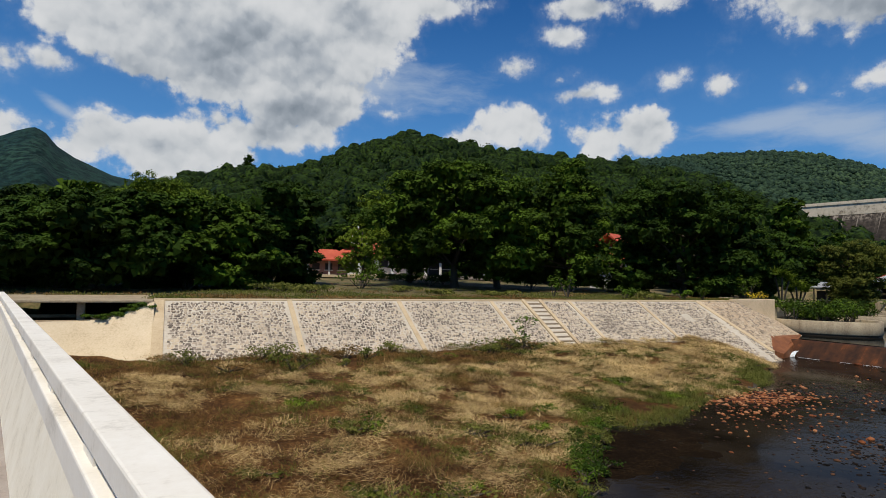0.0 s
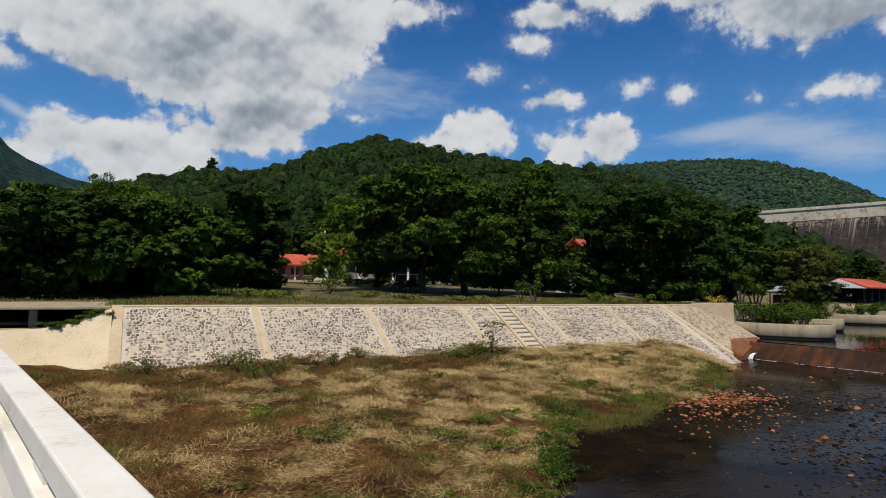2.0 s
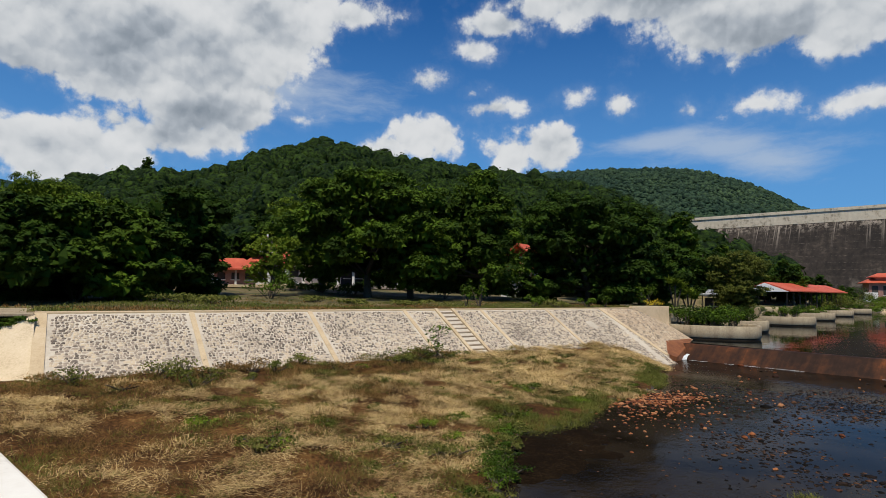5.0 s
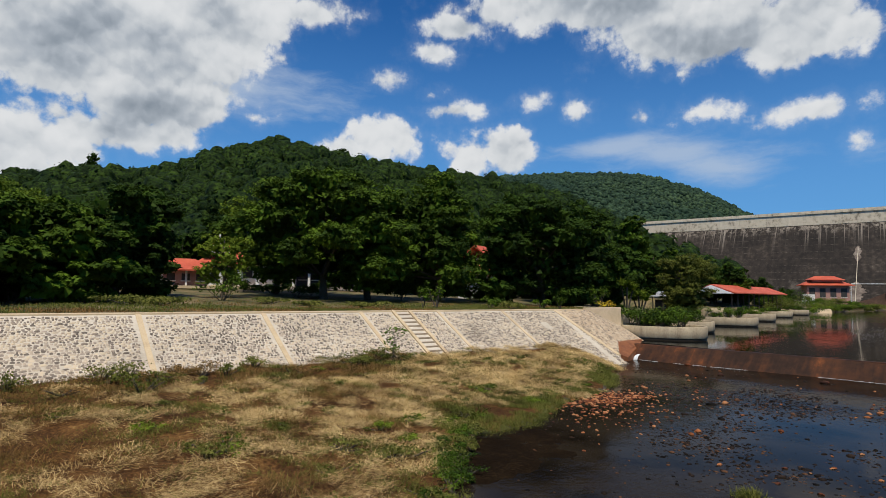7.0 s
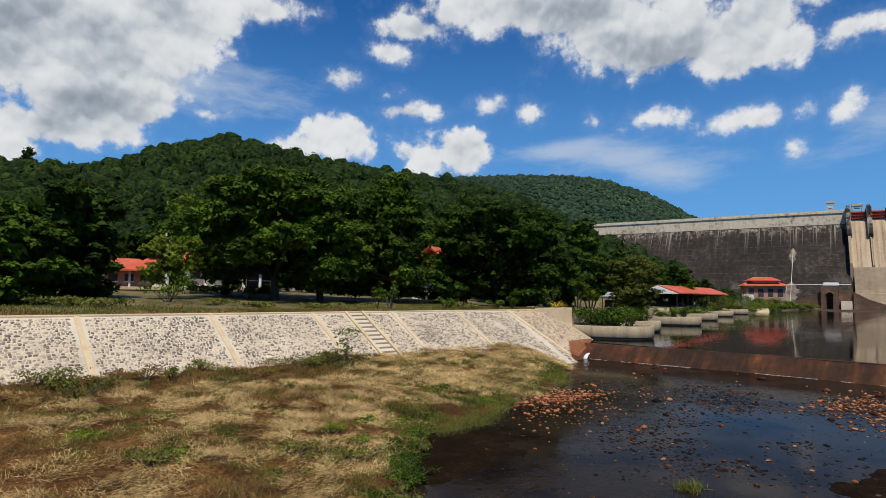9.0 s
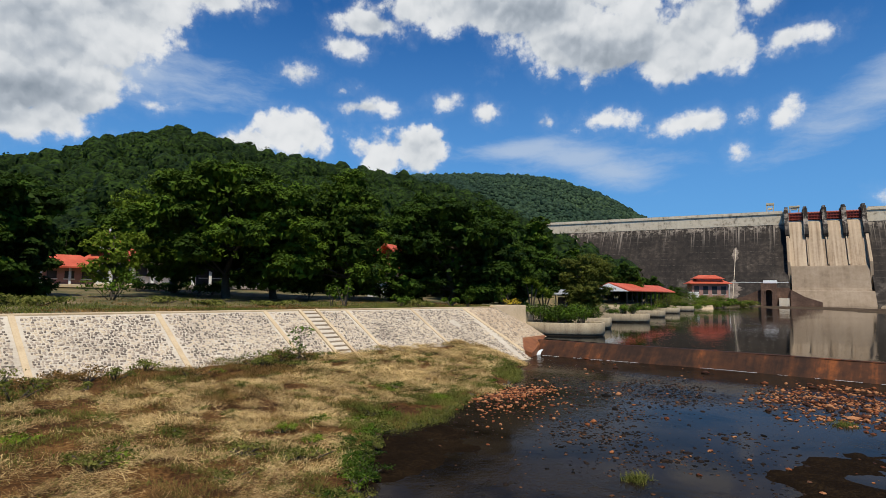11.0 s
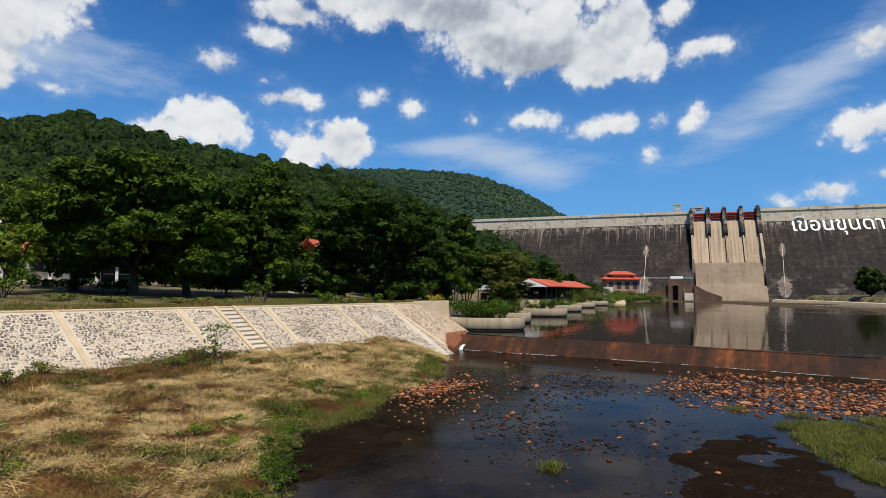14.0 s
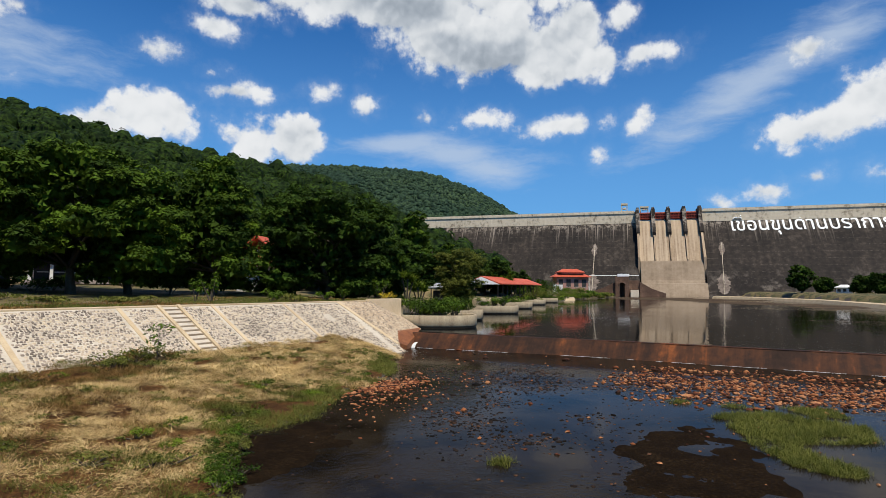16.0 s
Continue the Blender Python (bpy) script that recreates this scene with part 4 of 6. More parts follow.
def weed_mat(name, outline, label, seed, material=None, size=1.0, level=0.0, category="water weed"):
    """A ragged mat of drowned weed, or a flat of mud, at the water's surface."""
    step, P = 0.07 * size, np.array(outline)
    gx, gy = np.meshgrid(np.arange(P[:, 0].min() - 0.6 * size, P[:, 0].max() + 0.6 * size, step), np.arange(P[:, 1].min() - 0.6 * size, P[:, 1].max() + 0.6 * size, step), indexing="ij")
    near, inn = np.full(gx.shape, 9.0 * size), np.zeros(gx.shape, bool)
    for a, b in zip(P, np.roll(P, -1, 0)):
        d = b - a
        k = np.clip(((gx - a[0]) * d[0] + (gy - a[1]) * d[1]) / (d @ d), 0, 1)
        near = np.minimum(near, np.hypot(gx - a[0] - k * d[0], gy - a[1] - k * d[1]))
        inn ^= ((a[1] > gy) != (b[1] > gy)) & (gx < d[0] * (gy - a[1]) / (d[1] + 1e-9) + a[0])
    rough = np.array([noise.fractal(Vector((x * 0.9 / size, y * 0.9 / size, seed)), 1.0, 2.0, 5) for x, y in zip(gx.ravel(), gy.ravel())]).reshape(gx.shape)
    z = 0.022 * np.tanh(np.where(inn, near, -near) / (0.5 * size)) + 0.030 * rough - 0.006
    ni, nj = gx.shape
    i, j = np.meshgrid(np.arange(ni - 1), np.arange(nj - 1), indexing="ij")
    f = np.stack([i * nj + j, (i + 1) * nj + j, (i + 1) * nj + j + 1, i * nj + j + 1], -1).reshape(-1, 4)
    v = np.stack([gx, gy, np.minimum(z, 0.02) * max(1.0, size / 4) + level], -1).reshape(-1, 3)
    f = f[v[f][:, :, 2].max(1) > level - 0.004]
    used, f = np.unique(f, return_inverse=True)
    tagged(new(name, npmesh(name, v[used], f.reshape(-1, 4), (material or M_WEED,))), label, category, kind="stuff")


M_WEED = surface("drowned_weed", [(0, (0.004, 0.0025, 0.0015)), (0.5, (0.010, 0.006, 0.003)), (1, (0.030, 0.018, 0.008))], 1.2, 14, 0.9, 0.8, 0.03, spec=0.02, fine_amt=0.6)
weed_mat("weed_mat", [(14.6, 3.8), (17.3, 3.2), (19.2, 2.8), (17.1, 0.7), (14.8, -0.1), (13.4, -0.1), (11.7, 2.7), (13.6, 2.9)], "dark brown drowned weed in the shallow river", 3.1)
weed_mat("weed_mat", [(11.1, 12.3), (13.3, 12.2), (13.4, 11.0), (12.3, 9.6), (10.2, 9.4), (7.8, 8.9), (7.0, 9.4), (9.4, 11.2)], "dark drowned weed beside the grassy shoal", 5.7)


M_MUD = surface("brown_silt", [(0, (0.022, 0.014, 0.008)), (0.5, (0.060, 0.040, 0.024)), (1, (0.13, 0.095, 0.058))], 0.15, 1.2, 0.9, 0.4, 0.05, spec=0.05, fine_amt=0.5)
weed_mat("mud_flat", [(222, 58), (205, 56), (186, 44), (160, 28), (139, 12), (118, -4), (112, -12), (132, -14), (163, -5), (200, 9), (224, 24), (232, 40)], "brown flat of silt below the dam", 8.8, M_MUD, 14.0, POOL, "mud")


def shoal_grass():
    rng = np.random.default_rng(23)
    # tufts, more of them near the bridge
    n = 36000
    x = rng.uniform(-6, 31.5, n)
    e = water_edge(x)
    y = e - 0.3 + rng.random(n) * (22.6 - e)
    keep = (np.hypot(x, y) > 5) & (rng.random(n) < np.clip(1.5 * (14 / np.maximum(9, np.hypot(x, y))) ** 1.3, 0.3, 1)) & (x < 31.2)
    x, y = x[keep], y[keep]
    z = land(x, y)
    zs = slope_z(y)
    ok = (z > zs - 0.2)
    x, y, z = x[ok], y[ok], z[ok]
    g1, g2 = fbm(x, y, 0.30, 1.5), fbm(x, y, 0.55, 9.5)
    rim = (y - water_edge(x))
    g3 = fbm(x, y, 0.9, 2.7)
    green = (0.55 * g1 + 0.6 * g3 + 0.8 * np.exp(-(rim / 1.4) ** 2) * (x < 27) + 0.8 * (rng.random(len(x)) - 0.5) > np.interp(x, (4, 12, 22), (0.14, 0.20, 0.30)))
    brown = ~green & ((g2 + 0.35 * g3 + 0.7 * (rng.random(len(x)) - 0.5) > np.interp(x, (0, 8, 17), (-0.12, 0.12, 0.55))) | ((y > 19.5 + 1.2 * g1) & (x < 14) & (g1 > -0.35)))
    # bare gaps show the dark soil, in place of shadows between clumps
    bare = fbm(x, y, 0.75, 12.3) + 0.3 * g3 < -0.38
    green, brown, straw = green & ~bare, brown & ~bare, ~green & ~brown & ~bare
    z = z + 0.20 * np.clip(fbm(x, y, 1.3, 3.3), -0.1, 0.9) * smooth01(rim / 1.5)
    combed = 6.0 * fbm(x, y, 0.22, 7.9)
    for name, pick, per, tall, wide, lie, mat, label in (
            ("straw", straw, 26, (0.05, 0.23), (0.004, 0.009), 0.82, M_STRAW, "matted pale straw of mown grass on the river shoal"),
            ("dry_grass", brown, 18, (0.04, 0.18), (0.004, 0.009), 0.62, M_SEDGE, "dry brown grass and weeds on the river shoal"),
            ("green_grass", green, 15, (0.05, 0.17), (0.005, 0.011), 0.50, M_GRASS, "fresh green grass along the water's edge")):
        cx, cy, cz = x[pick], y[pick], z[pick]
        k = len(cx) * per
        b = np.repeat(np.stack([cx, cy, cz], 1), per, 0) + rng.normal(0, 1, (k, 3)) * (0.13, 0.13, 0)
        b[:, 2] = np.repeat(cz, per) + (rng.uniform(0, 0.09, k) if lie > 0.5 else 0)
        far = np.clip(np.hypot(b[:, 0], b[:, 1]) / 12, 0.8, 2.0)
        big = 1 + 0.3 * (np.repeat(g2[pick], per) > 0.2)
        v, f = blades(rng, b, rng.uniform(*tall, k) * big, rng.uniform(*wide, k) * far, lie, heading=np.repeat(combed[pick], per) if name == "straw" else None)
        tagged(new(name, npmesh(name, v, f, (mat,))), label, "grass", kind="stuff")
    # green islands in the river
    px, py = rng.uniform(14.0, 24.0, 9000), rng.uniform(-4.2, 2.6, 9000)
    inside = np.zeros(len(px), bool)
    for poly in (MAIN_ISLE, LOW_ISLE):
        hit = np.zeros(len(px), bool)
        for (x1, y1), (x2, y2) in zip(poly, poly[1:] + poly[:1]):
            hit ^= ((y1 > py) != (y2 > py)) & (px < (x2 - x1) * (py - y1) / (y2 - y1 + 1e-9) + x1)
        inside |= hit
    inside &= fbm(px, py, 0.8, 4.4) > -0.22
    px, py = px[inside], py[inside]
    for cx, cy, r, m in ((12.45, 5.55, 0.26, 45), (22.3, 3.1, 0.4, 30), (22.4, 1.4, 0.35, 30)):
        px, py = np.append(px, cx + rng.normal(0, r * 0.5, m)), np.append(py, cy + rng.normal(0, r * 0.5, m))
    k = len(px) * 14
    b = np.stack([np.repeat(px, 14), np.repeat(py, 14), np.full(k, 0.0)], 1) + rng.normal(0, 1, (k, 3)) * (0.06, 0.06, 0)
    v, f = blades(rng, b, rng.uniform(0.06, 0.24, k), rng.uniform(0.008, 0.015, k), 0.5)
    tagged(new("island_grass", npmesh("island_grass", v, f, (M_GRASS,))), "bright green grass tufts growing in the shallow river", "grass", kind="stuff")
    # strip of grass along the top of the bank
    n = 5200
    x = rng.uniform(-12, 37, n)
    y = EDGE_Y + 0.8 + rng.gamma(1.3, 3.2, n)
    z = land(x, y)
    g = fbm(x, y, 0.25, 6.1)
    ok = ~((x < -0.4) & (y < 31)) & (y < 50)
    for name, pick, mat in (("bank_straw", ok & (g < -0.12), M_SEDGE), ("bank_grass", ok & (g >= -0.12), M_GRASS)):
        k = int(pick.sum()) * 8
        b = np.repeat(np.stack([x, y, z], 1)[pick], 8, 0) + rng.normal(0, 1, (k, 3)) * (0.25, 0.25, 0)
        v, f = blades(rng, b, rng.uniform(0.06, 0.20, k), rng.uniform(0.02, 0.035, k), 0.45)
        tagged(new(name, npmesh(name, v, f, (mat,))), "uneven grass strip along the top of the bank", "grass", kind="stuff")


shoal_grass()


# ---------------------------------------------------------------- the dam
DAM = empty("dam", 267, 168, 0, math.degrees(math.atan2(-0.97303, 0.23067)))
CREST, BAND, STEEP = 42.0, 36.4, 0.74
tagged(DAM, "long high concrete gravity dam with dark stained face and pale crest", "dam", kind="structure")


def face_out(z):
    """How far the downstream face stands out at a height."""
    return 0.0 if z > BAND else (BAND - z) * STEEP


def prism(u0, u1, prof):
    """A solid between two stations with a cross section of (out, height)."""
    bm = bmesh.new()
    rows = [[bm.verts.new((u, -o, z)) for o, z in prof] for u in (u0, u1)]
    n = len(prof)
    for k in range(n):
        j = (k + 1) % n
        bm.faces.new([rows[0][k], rows[0][j], rows[1][j], rows[1][k]])
    bm.faces.new(rows[0][::-1])
    bm.faces.new(rows[1])
    return bm


def dam_run(u0, u1, step):
    u = u0
    while u < u1 - 0.1:
        e = min(u + step, u1)
        part("face_block", prism(u, e - 0.03, [(0, BAND - 0.02), (face_out(-2), -2), (-6, -2), (-6, BAND - 0.02)]), M_DAM, DAM)
        part("crest_block", prism(u, e - 0.03, [(0.25, BAND), (0.25, CREST - 0.9), (0.6, CREST - 0.8), (0.6, CREST), (-6, CREST), (-6, BAND)]), M_DAMTOP, DAM)
        u = e


dam_run(-60, 110.3, 15.0)
dam_run(138.5, 340, 15.0)
# rail along the crest
for u0, u1 in ((-60, 109), (140, 340)):
    part("crest_rail", prism(u0, u1, [(0.5, CREST), (0.5, CREST + 0.55), (0.3, CREST + 0.55), (0.3, CREST)]), M_DAMTOP, DAM)

# spillway with its gates and piers
pier_at = (110.4, 117.5, 124.4, 131.4, 138.4)
for u in pier_at:
    part("pier", prism(u - 0.85, u + 0.85, [(-6, CREST + 1.0), (3.0, CREST + 1.0), (4.2, 38.0), (7.6, 33.6), (9.0, 31.0), (8.6, 29.6), (-6, 29.6)]), M_DAM, DAM)
    part("pier_cap", prism(u - 0.6, u + 0.6, [(-2, CREST + 1.9), (2.0, CREST + 1.9), (2.0, CREST + 0.95), (-2, CREST + 0.95)]), M_DAM, DAM)
chute_prof = [(1.0, 37.6), (3.0, 36.6), (6.0, 32.5), (9.5, 26.5), (13.2, 20.5), (15.6, 17.0)]
for k in range(4):
    a, b = pier_at[k] + 0.86, pier_at[k + 1] - 0.86
    part("chute", prism(a - 0.5, b + 0.5, chute_prof + [(15.6, 10), (-6, 10), (-6, 37.6)]), M_CHUTE, DAM)
    gate = prism(a, b, [(0.9, 37.7), (1.7, 38.6), (1.9, 39.6), (1.7, 40.6), (1.2, 41.4), (0.6, 41.4), (0.6, 37.7)])
    gate = part("gate", gate, M_GATE, DAM, "red steel spillway gate")
    for z in (38.3, 39.5, 40.7):
        part("beam", boxed(a, b, -2.25, -1.55, z - 0.16, z + 0.16), M_GATE, gate)
    for s in np.linspace(a + 0.4, b - 0.4, 5):
        part("stiffener", boxed(s - 0.11, s + 0.11, -2.15, -1.5, 37.8, 41.2), M_GATE, gate)
for u in pier_at[1:-1]:
    part("dividing_wall", prism(u - 0.22, u + 0.22, [(5.0, 33.5), (7.4, 31.6), (16.0, 17.6), (15.5, 16.5), (5.0, 16.5)]), M_CHUTE, DAM)
for u in (pier_at[0], pier_at[-1]):
    part("side_wall", prism(u - 0.5, u + 0.5, [(4.5, 34), (8.0, 31.5), (17.5, 18.6), (17.0, 8), (0, 8)]), M_CHUTE, DAM)
M_FOOT = surface("silted_concrete", [(0, (0.12, 0.082, 0.054)), (0.4, (0.24, 0.175, 0.115)), (1, (0.37, 0.285, 0.20))], 0.08, 0.6, 0.9, 0.2, 0.1, streak=(0.5, 0.05, 0.4), fine_amt=0.3, along=(0.23067, -0.97303))
part("stilling_block", prism(pier_at[0] + 0.7, pier_at[-1] - 0.7, [(0, 17.05), (16.2, 17.05), (16.5, 16.6), (20.6, 8.0), (27.0, -1), (0, -1)]), M_FOOT, DAM)
part("lower_apron", prism(pier_at[0] + 0.2, pier_at[-1] - 0.1, [(0, 8.2), (23.6, 6.6), (29.4, -1), (0, -1)]), M_FOOT, DAM)
# drain pipes with lime stains
M_LIME = surface("lime_stain", [(0, (0.05, 0.04, 0.032)), (0.5, (0.15, 0.115, 0.09)), (1, (0.34, 0.29, 0.24))], 0.35, 1.5, 0.9, 0.2, 0.05)
for u, lean in ((90.3, -1.0), (146.6, -2.0)):
    rng = np.random.default_rng(int(u))
    pts = [(u + lean * (25.5 - z) / 23.5, -(face_out(z) + 0.15), z) for z in (25.5, 14.0, 2.0)]
    part("drain_pipe", npmesh("drain_pipe", *tube(pts, [0.11, 0.11, 0.11], 8)), M_DAMTOP, DAM, "white drain pipe down the dam face")
    for z0, z1, w in ((26.0, 19.5, 1.5), (11.0, 2.0, 3.4)):
        v, f = [], []
        zz = np.linspace(z0, z1, 16)
        for i, z in enumerate(zz):
            k = math.sin(math.pi * (i + 0.4) / 16) ** 0.6
            for side in (-1, 1):
                v.append((u + lean * (25.5 - z) / 23.5 + side * w * k * rng.uniform(0.5, 1.1), -(face_out(z) + 0.05), z))
            if i:
                f.append((2 * i - 2, 2 * i - 1, 2 * i + 1, 2 * i))
        part("lime_stain", npmesh("lime_stain", v, f), M_LIME, DAM, "pale lime stain round a drain")

# the name of the dam in white letters
font = bpy.data.curves.new("letters", "FONT")
font.body = "\u0e40\u0e02\u0e37\u0e48\u0e2d\u0e19\u0e02\u0e38\u0e19\u0e14\u0e48\u0e32\u0e19\u0e1b\u0e23\u0e32\u0e01\u0e32\u0e23"
font.size, font.extrude, font.offset = 9.0, 0.15, 0.03
font.materials.append(M_WHITE)
letters = new("letters", font)
letters.parent = DAM
letters.matrix_basis = Matrix.Translation((151.2, -(face_out(32.0) + 0.4), 31.4)) @ Matrix.Rotation(math.atan2(1.0, STEEP), 4, "X") @ Matrix.Diagonal((0.925, 1.22, 1, 1))
tagged(letters, "white Thai letters mounted on the dam face")
# upper vowel and tone signs of the name
for u, kind in ((155.2, "vowel"), (156.3, "tone"), (180.7, "tone")):
    z = 37.0 if kind == "vowel" or u > 170 else 38.6
    o = face_out(z) + 0.45
    if kind == "tone":
        part("tone_sign", prism(u - 0.3, u + 0.3, [(o, z), (o - 0.9, z + 1.7), (o - 1.2, z + 1.7), (o - 0.4, z)]), M_WHITE, DAM)
    else:
        arc = [(u + math.cos(a) * 1.9 - 0.4, -(o + 0.1), z + math.sin(a) * 0.9) for a in np.linspace(math.pi, 0.0, 9)]
        part("vowel_sign", npmesh("vowel_sign", *tube(arc, [0.24] * 9, 6)), M_WHITE, DAM)

# hoist frames on the crest, and lamp posts
M_YELLOW = surface("tan_paint", [(0, (0.42, 0.34, 0.20)), (1, (0.56, 0.48, 0.32))], 1, 6, 0.6, 0.1, 0.01)
for u, w, h in ((104.3, 2.6, 4.6), (113.7, 3.4, 2.8)):
    hoist = empty("hoist_frame", 0, 0, 0)
    hoist.matrix_world = DAM.matrix_world @ Matrix.Translation((u, 2.0, CREST))
    for sx in (-1, 1):
        for sy in (-1, 1):
            part("leg", boxed(sx * w / 2 - 0.18, sx * w / 2 + 0.18, sy * 1.2 - 0.18, sy * 1.2 + 0.18, 0, h), M_YELLOW, hoist)
    part("crossbeam", boxed(-w / 2 - 0.3, w / 2 + 0.3, -1.5, 1.5, h - 0.9, h - 0.1, 0.05), M_YELLOW, hoist)
    part("cabin", boxed(-w / 3, w / 3, -1.2, 1.2, h * 0.35, h * 0.35 + 0.8, 0.05), M_DAMTOP, hoist)
    tagged(hoist, "small tan hoist frame standing on the dam crest", "hoist")

# outlet works at the foot
M_OUTLET = surface("brown_outlet_concrete", [(0, (0.05, 0.03, 0.02)), (0.6, (0.13, 0.075, 0.05)), (1, (0.24, 0.15, 0.10))], 0.3, 2, 0.9, 0.2, 0.05)
OUT = empty("outlet_house", 222, 52.0, 0, 14)
part("side_wall", boxed(-2.4, 2.4, -2.4, -0.9, 0.2, 8.6, 0.06), M_OUTLET, OUT)
part("side_wall", boxed(-2.4, 2.4, 0.9, 2.4, 0.2, 8.6, 0.06), M_OUTLET, OUT)
part("lintel", boxed(-2.38, 2.4, -0.9, 0.9, 6.3, 8.58, 0.06), M_OUTLET, OUT)
part("back_wall", boxed(0.6, 2.38, -0.9, 0.9, 0.2, 6.3, 0.02), M_OUTLET, OUT)
part("arch", npmesh("arch", *tube([(-2.45, math.cos(a) * 1.05, 5.6 + math.sin(a) * 0.9) for a in np.linspace(0, math.pi, 9)], [0.22] * 9, 6)), M_OUTLET, OUT)
part("roof_tank", boxed(-1.8, 1.8, -2.6, 1.6, 8.6, 9.6, 0.1), M_WHITE, OUT, "white box on the outlet house")
part("sluice", boxed(-2.0, 0.4, -6.0, -3.0, 0.2, 3.6, 0.05), M_DAMTOP, OUT)
part("sluice_frame", boxed(-0.2, 2.4, -6.4, -2.5, 0.2, 7.2, 0.05), M_OUTLET, OUT)
for s, ln in ((1, 11), (-1, 9)):
    bm = bmesh.new()
    y0 = 2.3 if s > 0 else -6.4
    v = [bm.verts.new((x, y0 + s * d, z)) for x in (-1.2, 0.0) for d, z in ((0, 0.2), (0, 6.6), (ln * 0.45, 4.2), (ln, 2.4), (ln, 0.2))]
    bm.faces.new(v[:5][::-1])
    bm.faces.new(v[5:])
    for k in range(5):
        j = (k + 1) % 5
        bm.faces.new([v[k], v[j], v[5 + j], v[5 + k]])
    part("wing", bm, M_OUTLET, OUT)
part("footbridge_rail", npmesh("rail", *tube([(0, 12, 9.0), (0, -6, 9.0)], [0.09, 0.09], 6)), M_WHITE, OUT)
part("footbridge_post", npmesh("rail", *tube([(0, 12, 9.0), (0, 12, 2.0)], [0.08, 0.08], 6)), M_WHITE, OUT)
tagged(OUT, "brown concrete outlet house with arched opening at the dam foot", "outlet house")


# ---------------------------------------------------------------- low shore wall under the dam
SHORE = empty("shore_wall", 0, 0, 0)
line = [(226, 22.0), (203, 6.7), (164, -7.6), (119, -14.7), (90, -19)]
for (x0, y0), (x1, y1) in zip(line, line[1:]):
    bm = bmesh.new()
    d = Vector((x1 - x0, y1 - y0, 0)).normalized()
    n = Vector((-d.y, d.x, 0))
    v = [bm.verts.new(Vector((px, py, z)) + n * o) for px, py in ((x0, y0), (x1, y1)) for o, z in ((0, 0.3), (0.8, 1.6), (1.8, 1.75), (1.8, 0.2))]
    for k in range(4):
        j = (k + 1) % 4
        bm.faces.new([v[k], v[j], v[4 + j], v[4 + k]])
    part("panel", bm, M_RIB, SHORE)
tagged(SHORE, "long pale concrete shore wall on the pool below the dam", "wall", kind="structure")


# ---------------------------------------------------------------- buildings
M_WALL_WHITE = surface("white_plaster", [(0, (0.45, 0.43, 0.39)), (0.5, (0.62, 0.60, 0.56)), (1, (0.72, 0.70, 0.66))], 0.7, 8, 0.85, 0.1, 0.01)
M_WALL_PINK = surface("terracotta_wall", [(0, (0.26, 0.13, 0.10)), (0.5, (0.36, 0.19, 0.15)), (1, (0.44, 0.25, 0.20))], 0.3, 4, 0.85, 0.1, 0.01)
# Near-black: the shade inside buildings is put into this colour.
M_DARK = surface("shaded_interior", [(0, (0.02, 0.02, 0.02)), (1, (0.06, 0.055, 0.05))], 0.8, 5, 0.8, 0.1, 0.01)
M_GREYROOF = surface("grey_sheet_roof", [(0, (0.20, 0.20, 0.20)), (1, (0.36, 0.36, 0.35))], 0.6, 6, 0.6, 0.1, 0.01)


def hip_roof(w, d, z0, h, ridge=0.4, lip=0.14):
    """A hipped roof with a thickness, over w by d."""
    bm = bmesh.new()
    r = w / 2 * ridge
    low = [bm.verts.new((sx * w / 2, sy * d / 2, z0)) for sx, sy in ((-1, -1), (1, -1), (1, 1), (-1, 1))]
    mid = [bm.verts.new((sx * w / 2, sy * d / 2, z0 + lip)) for sx, sy in ((-1, -1), (1, -1), (1, 1), (-1, 1))]
    a, b = bm.verts.new((-r, 0, z0 + h)), bm.verts.new((r, 0, z0 + h))
    bm.faces.new(low[::-1])
    for k in range(4):
        j = (k + 1) % 4
        bm.faces.new([low[k], low[j], mid[j], mid[k]])
    bm.faces.new([mid[0], mid[1], b, a])
    bm.faces.new([mid[1], mid[2], b])
    bm.faces.new([mid[2], mid[3], a, b])
    bm.faces.new([mid[3], mid[0], a])
    return bm


def gable_roof(w, d, z0, h, t=0.16):
    """A gabled roof; the gable ends face along x."""
    bm = bmesh.new()
    pr = [(-d / 2, z0), (0, z0 + h), (d / 2, z0), (d / 2, z0 - t), (0, z0 + h - t * 1.3), (-d / 2, z0 - t)]
    rows = [[bm.verts.new((x, y, z)) for y, z in pr] for x in (-w / 2, w / 2)]
    for k in range(6):
        j = (k + 1) % 6
        bm.faces.new([rows[0][k], rows[0][j], rows[1][j], rows[1][k]])
    bm.faces.new(rows[0][::-1])
    bm.faces.new(rows[1])
    return bm


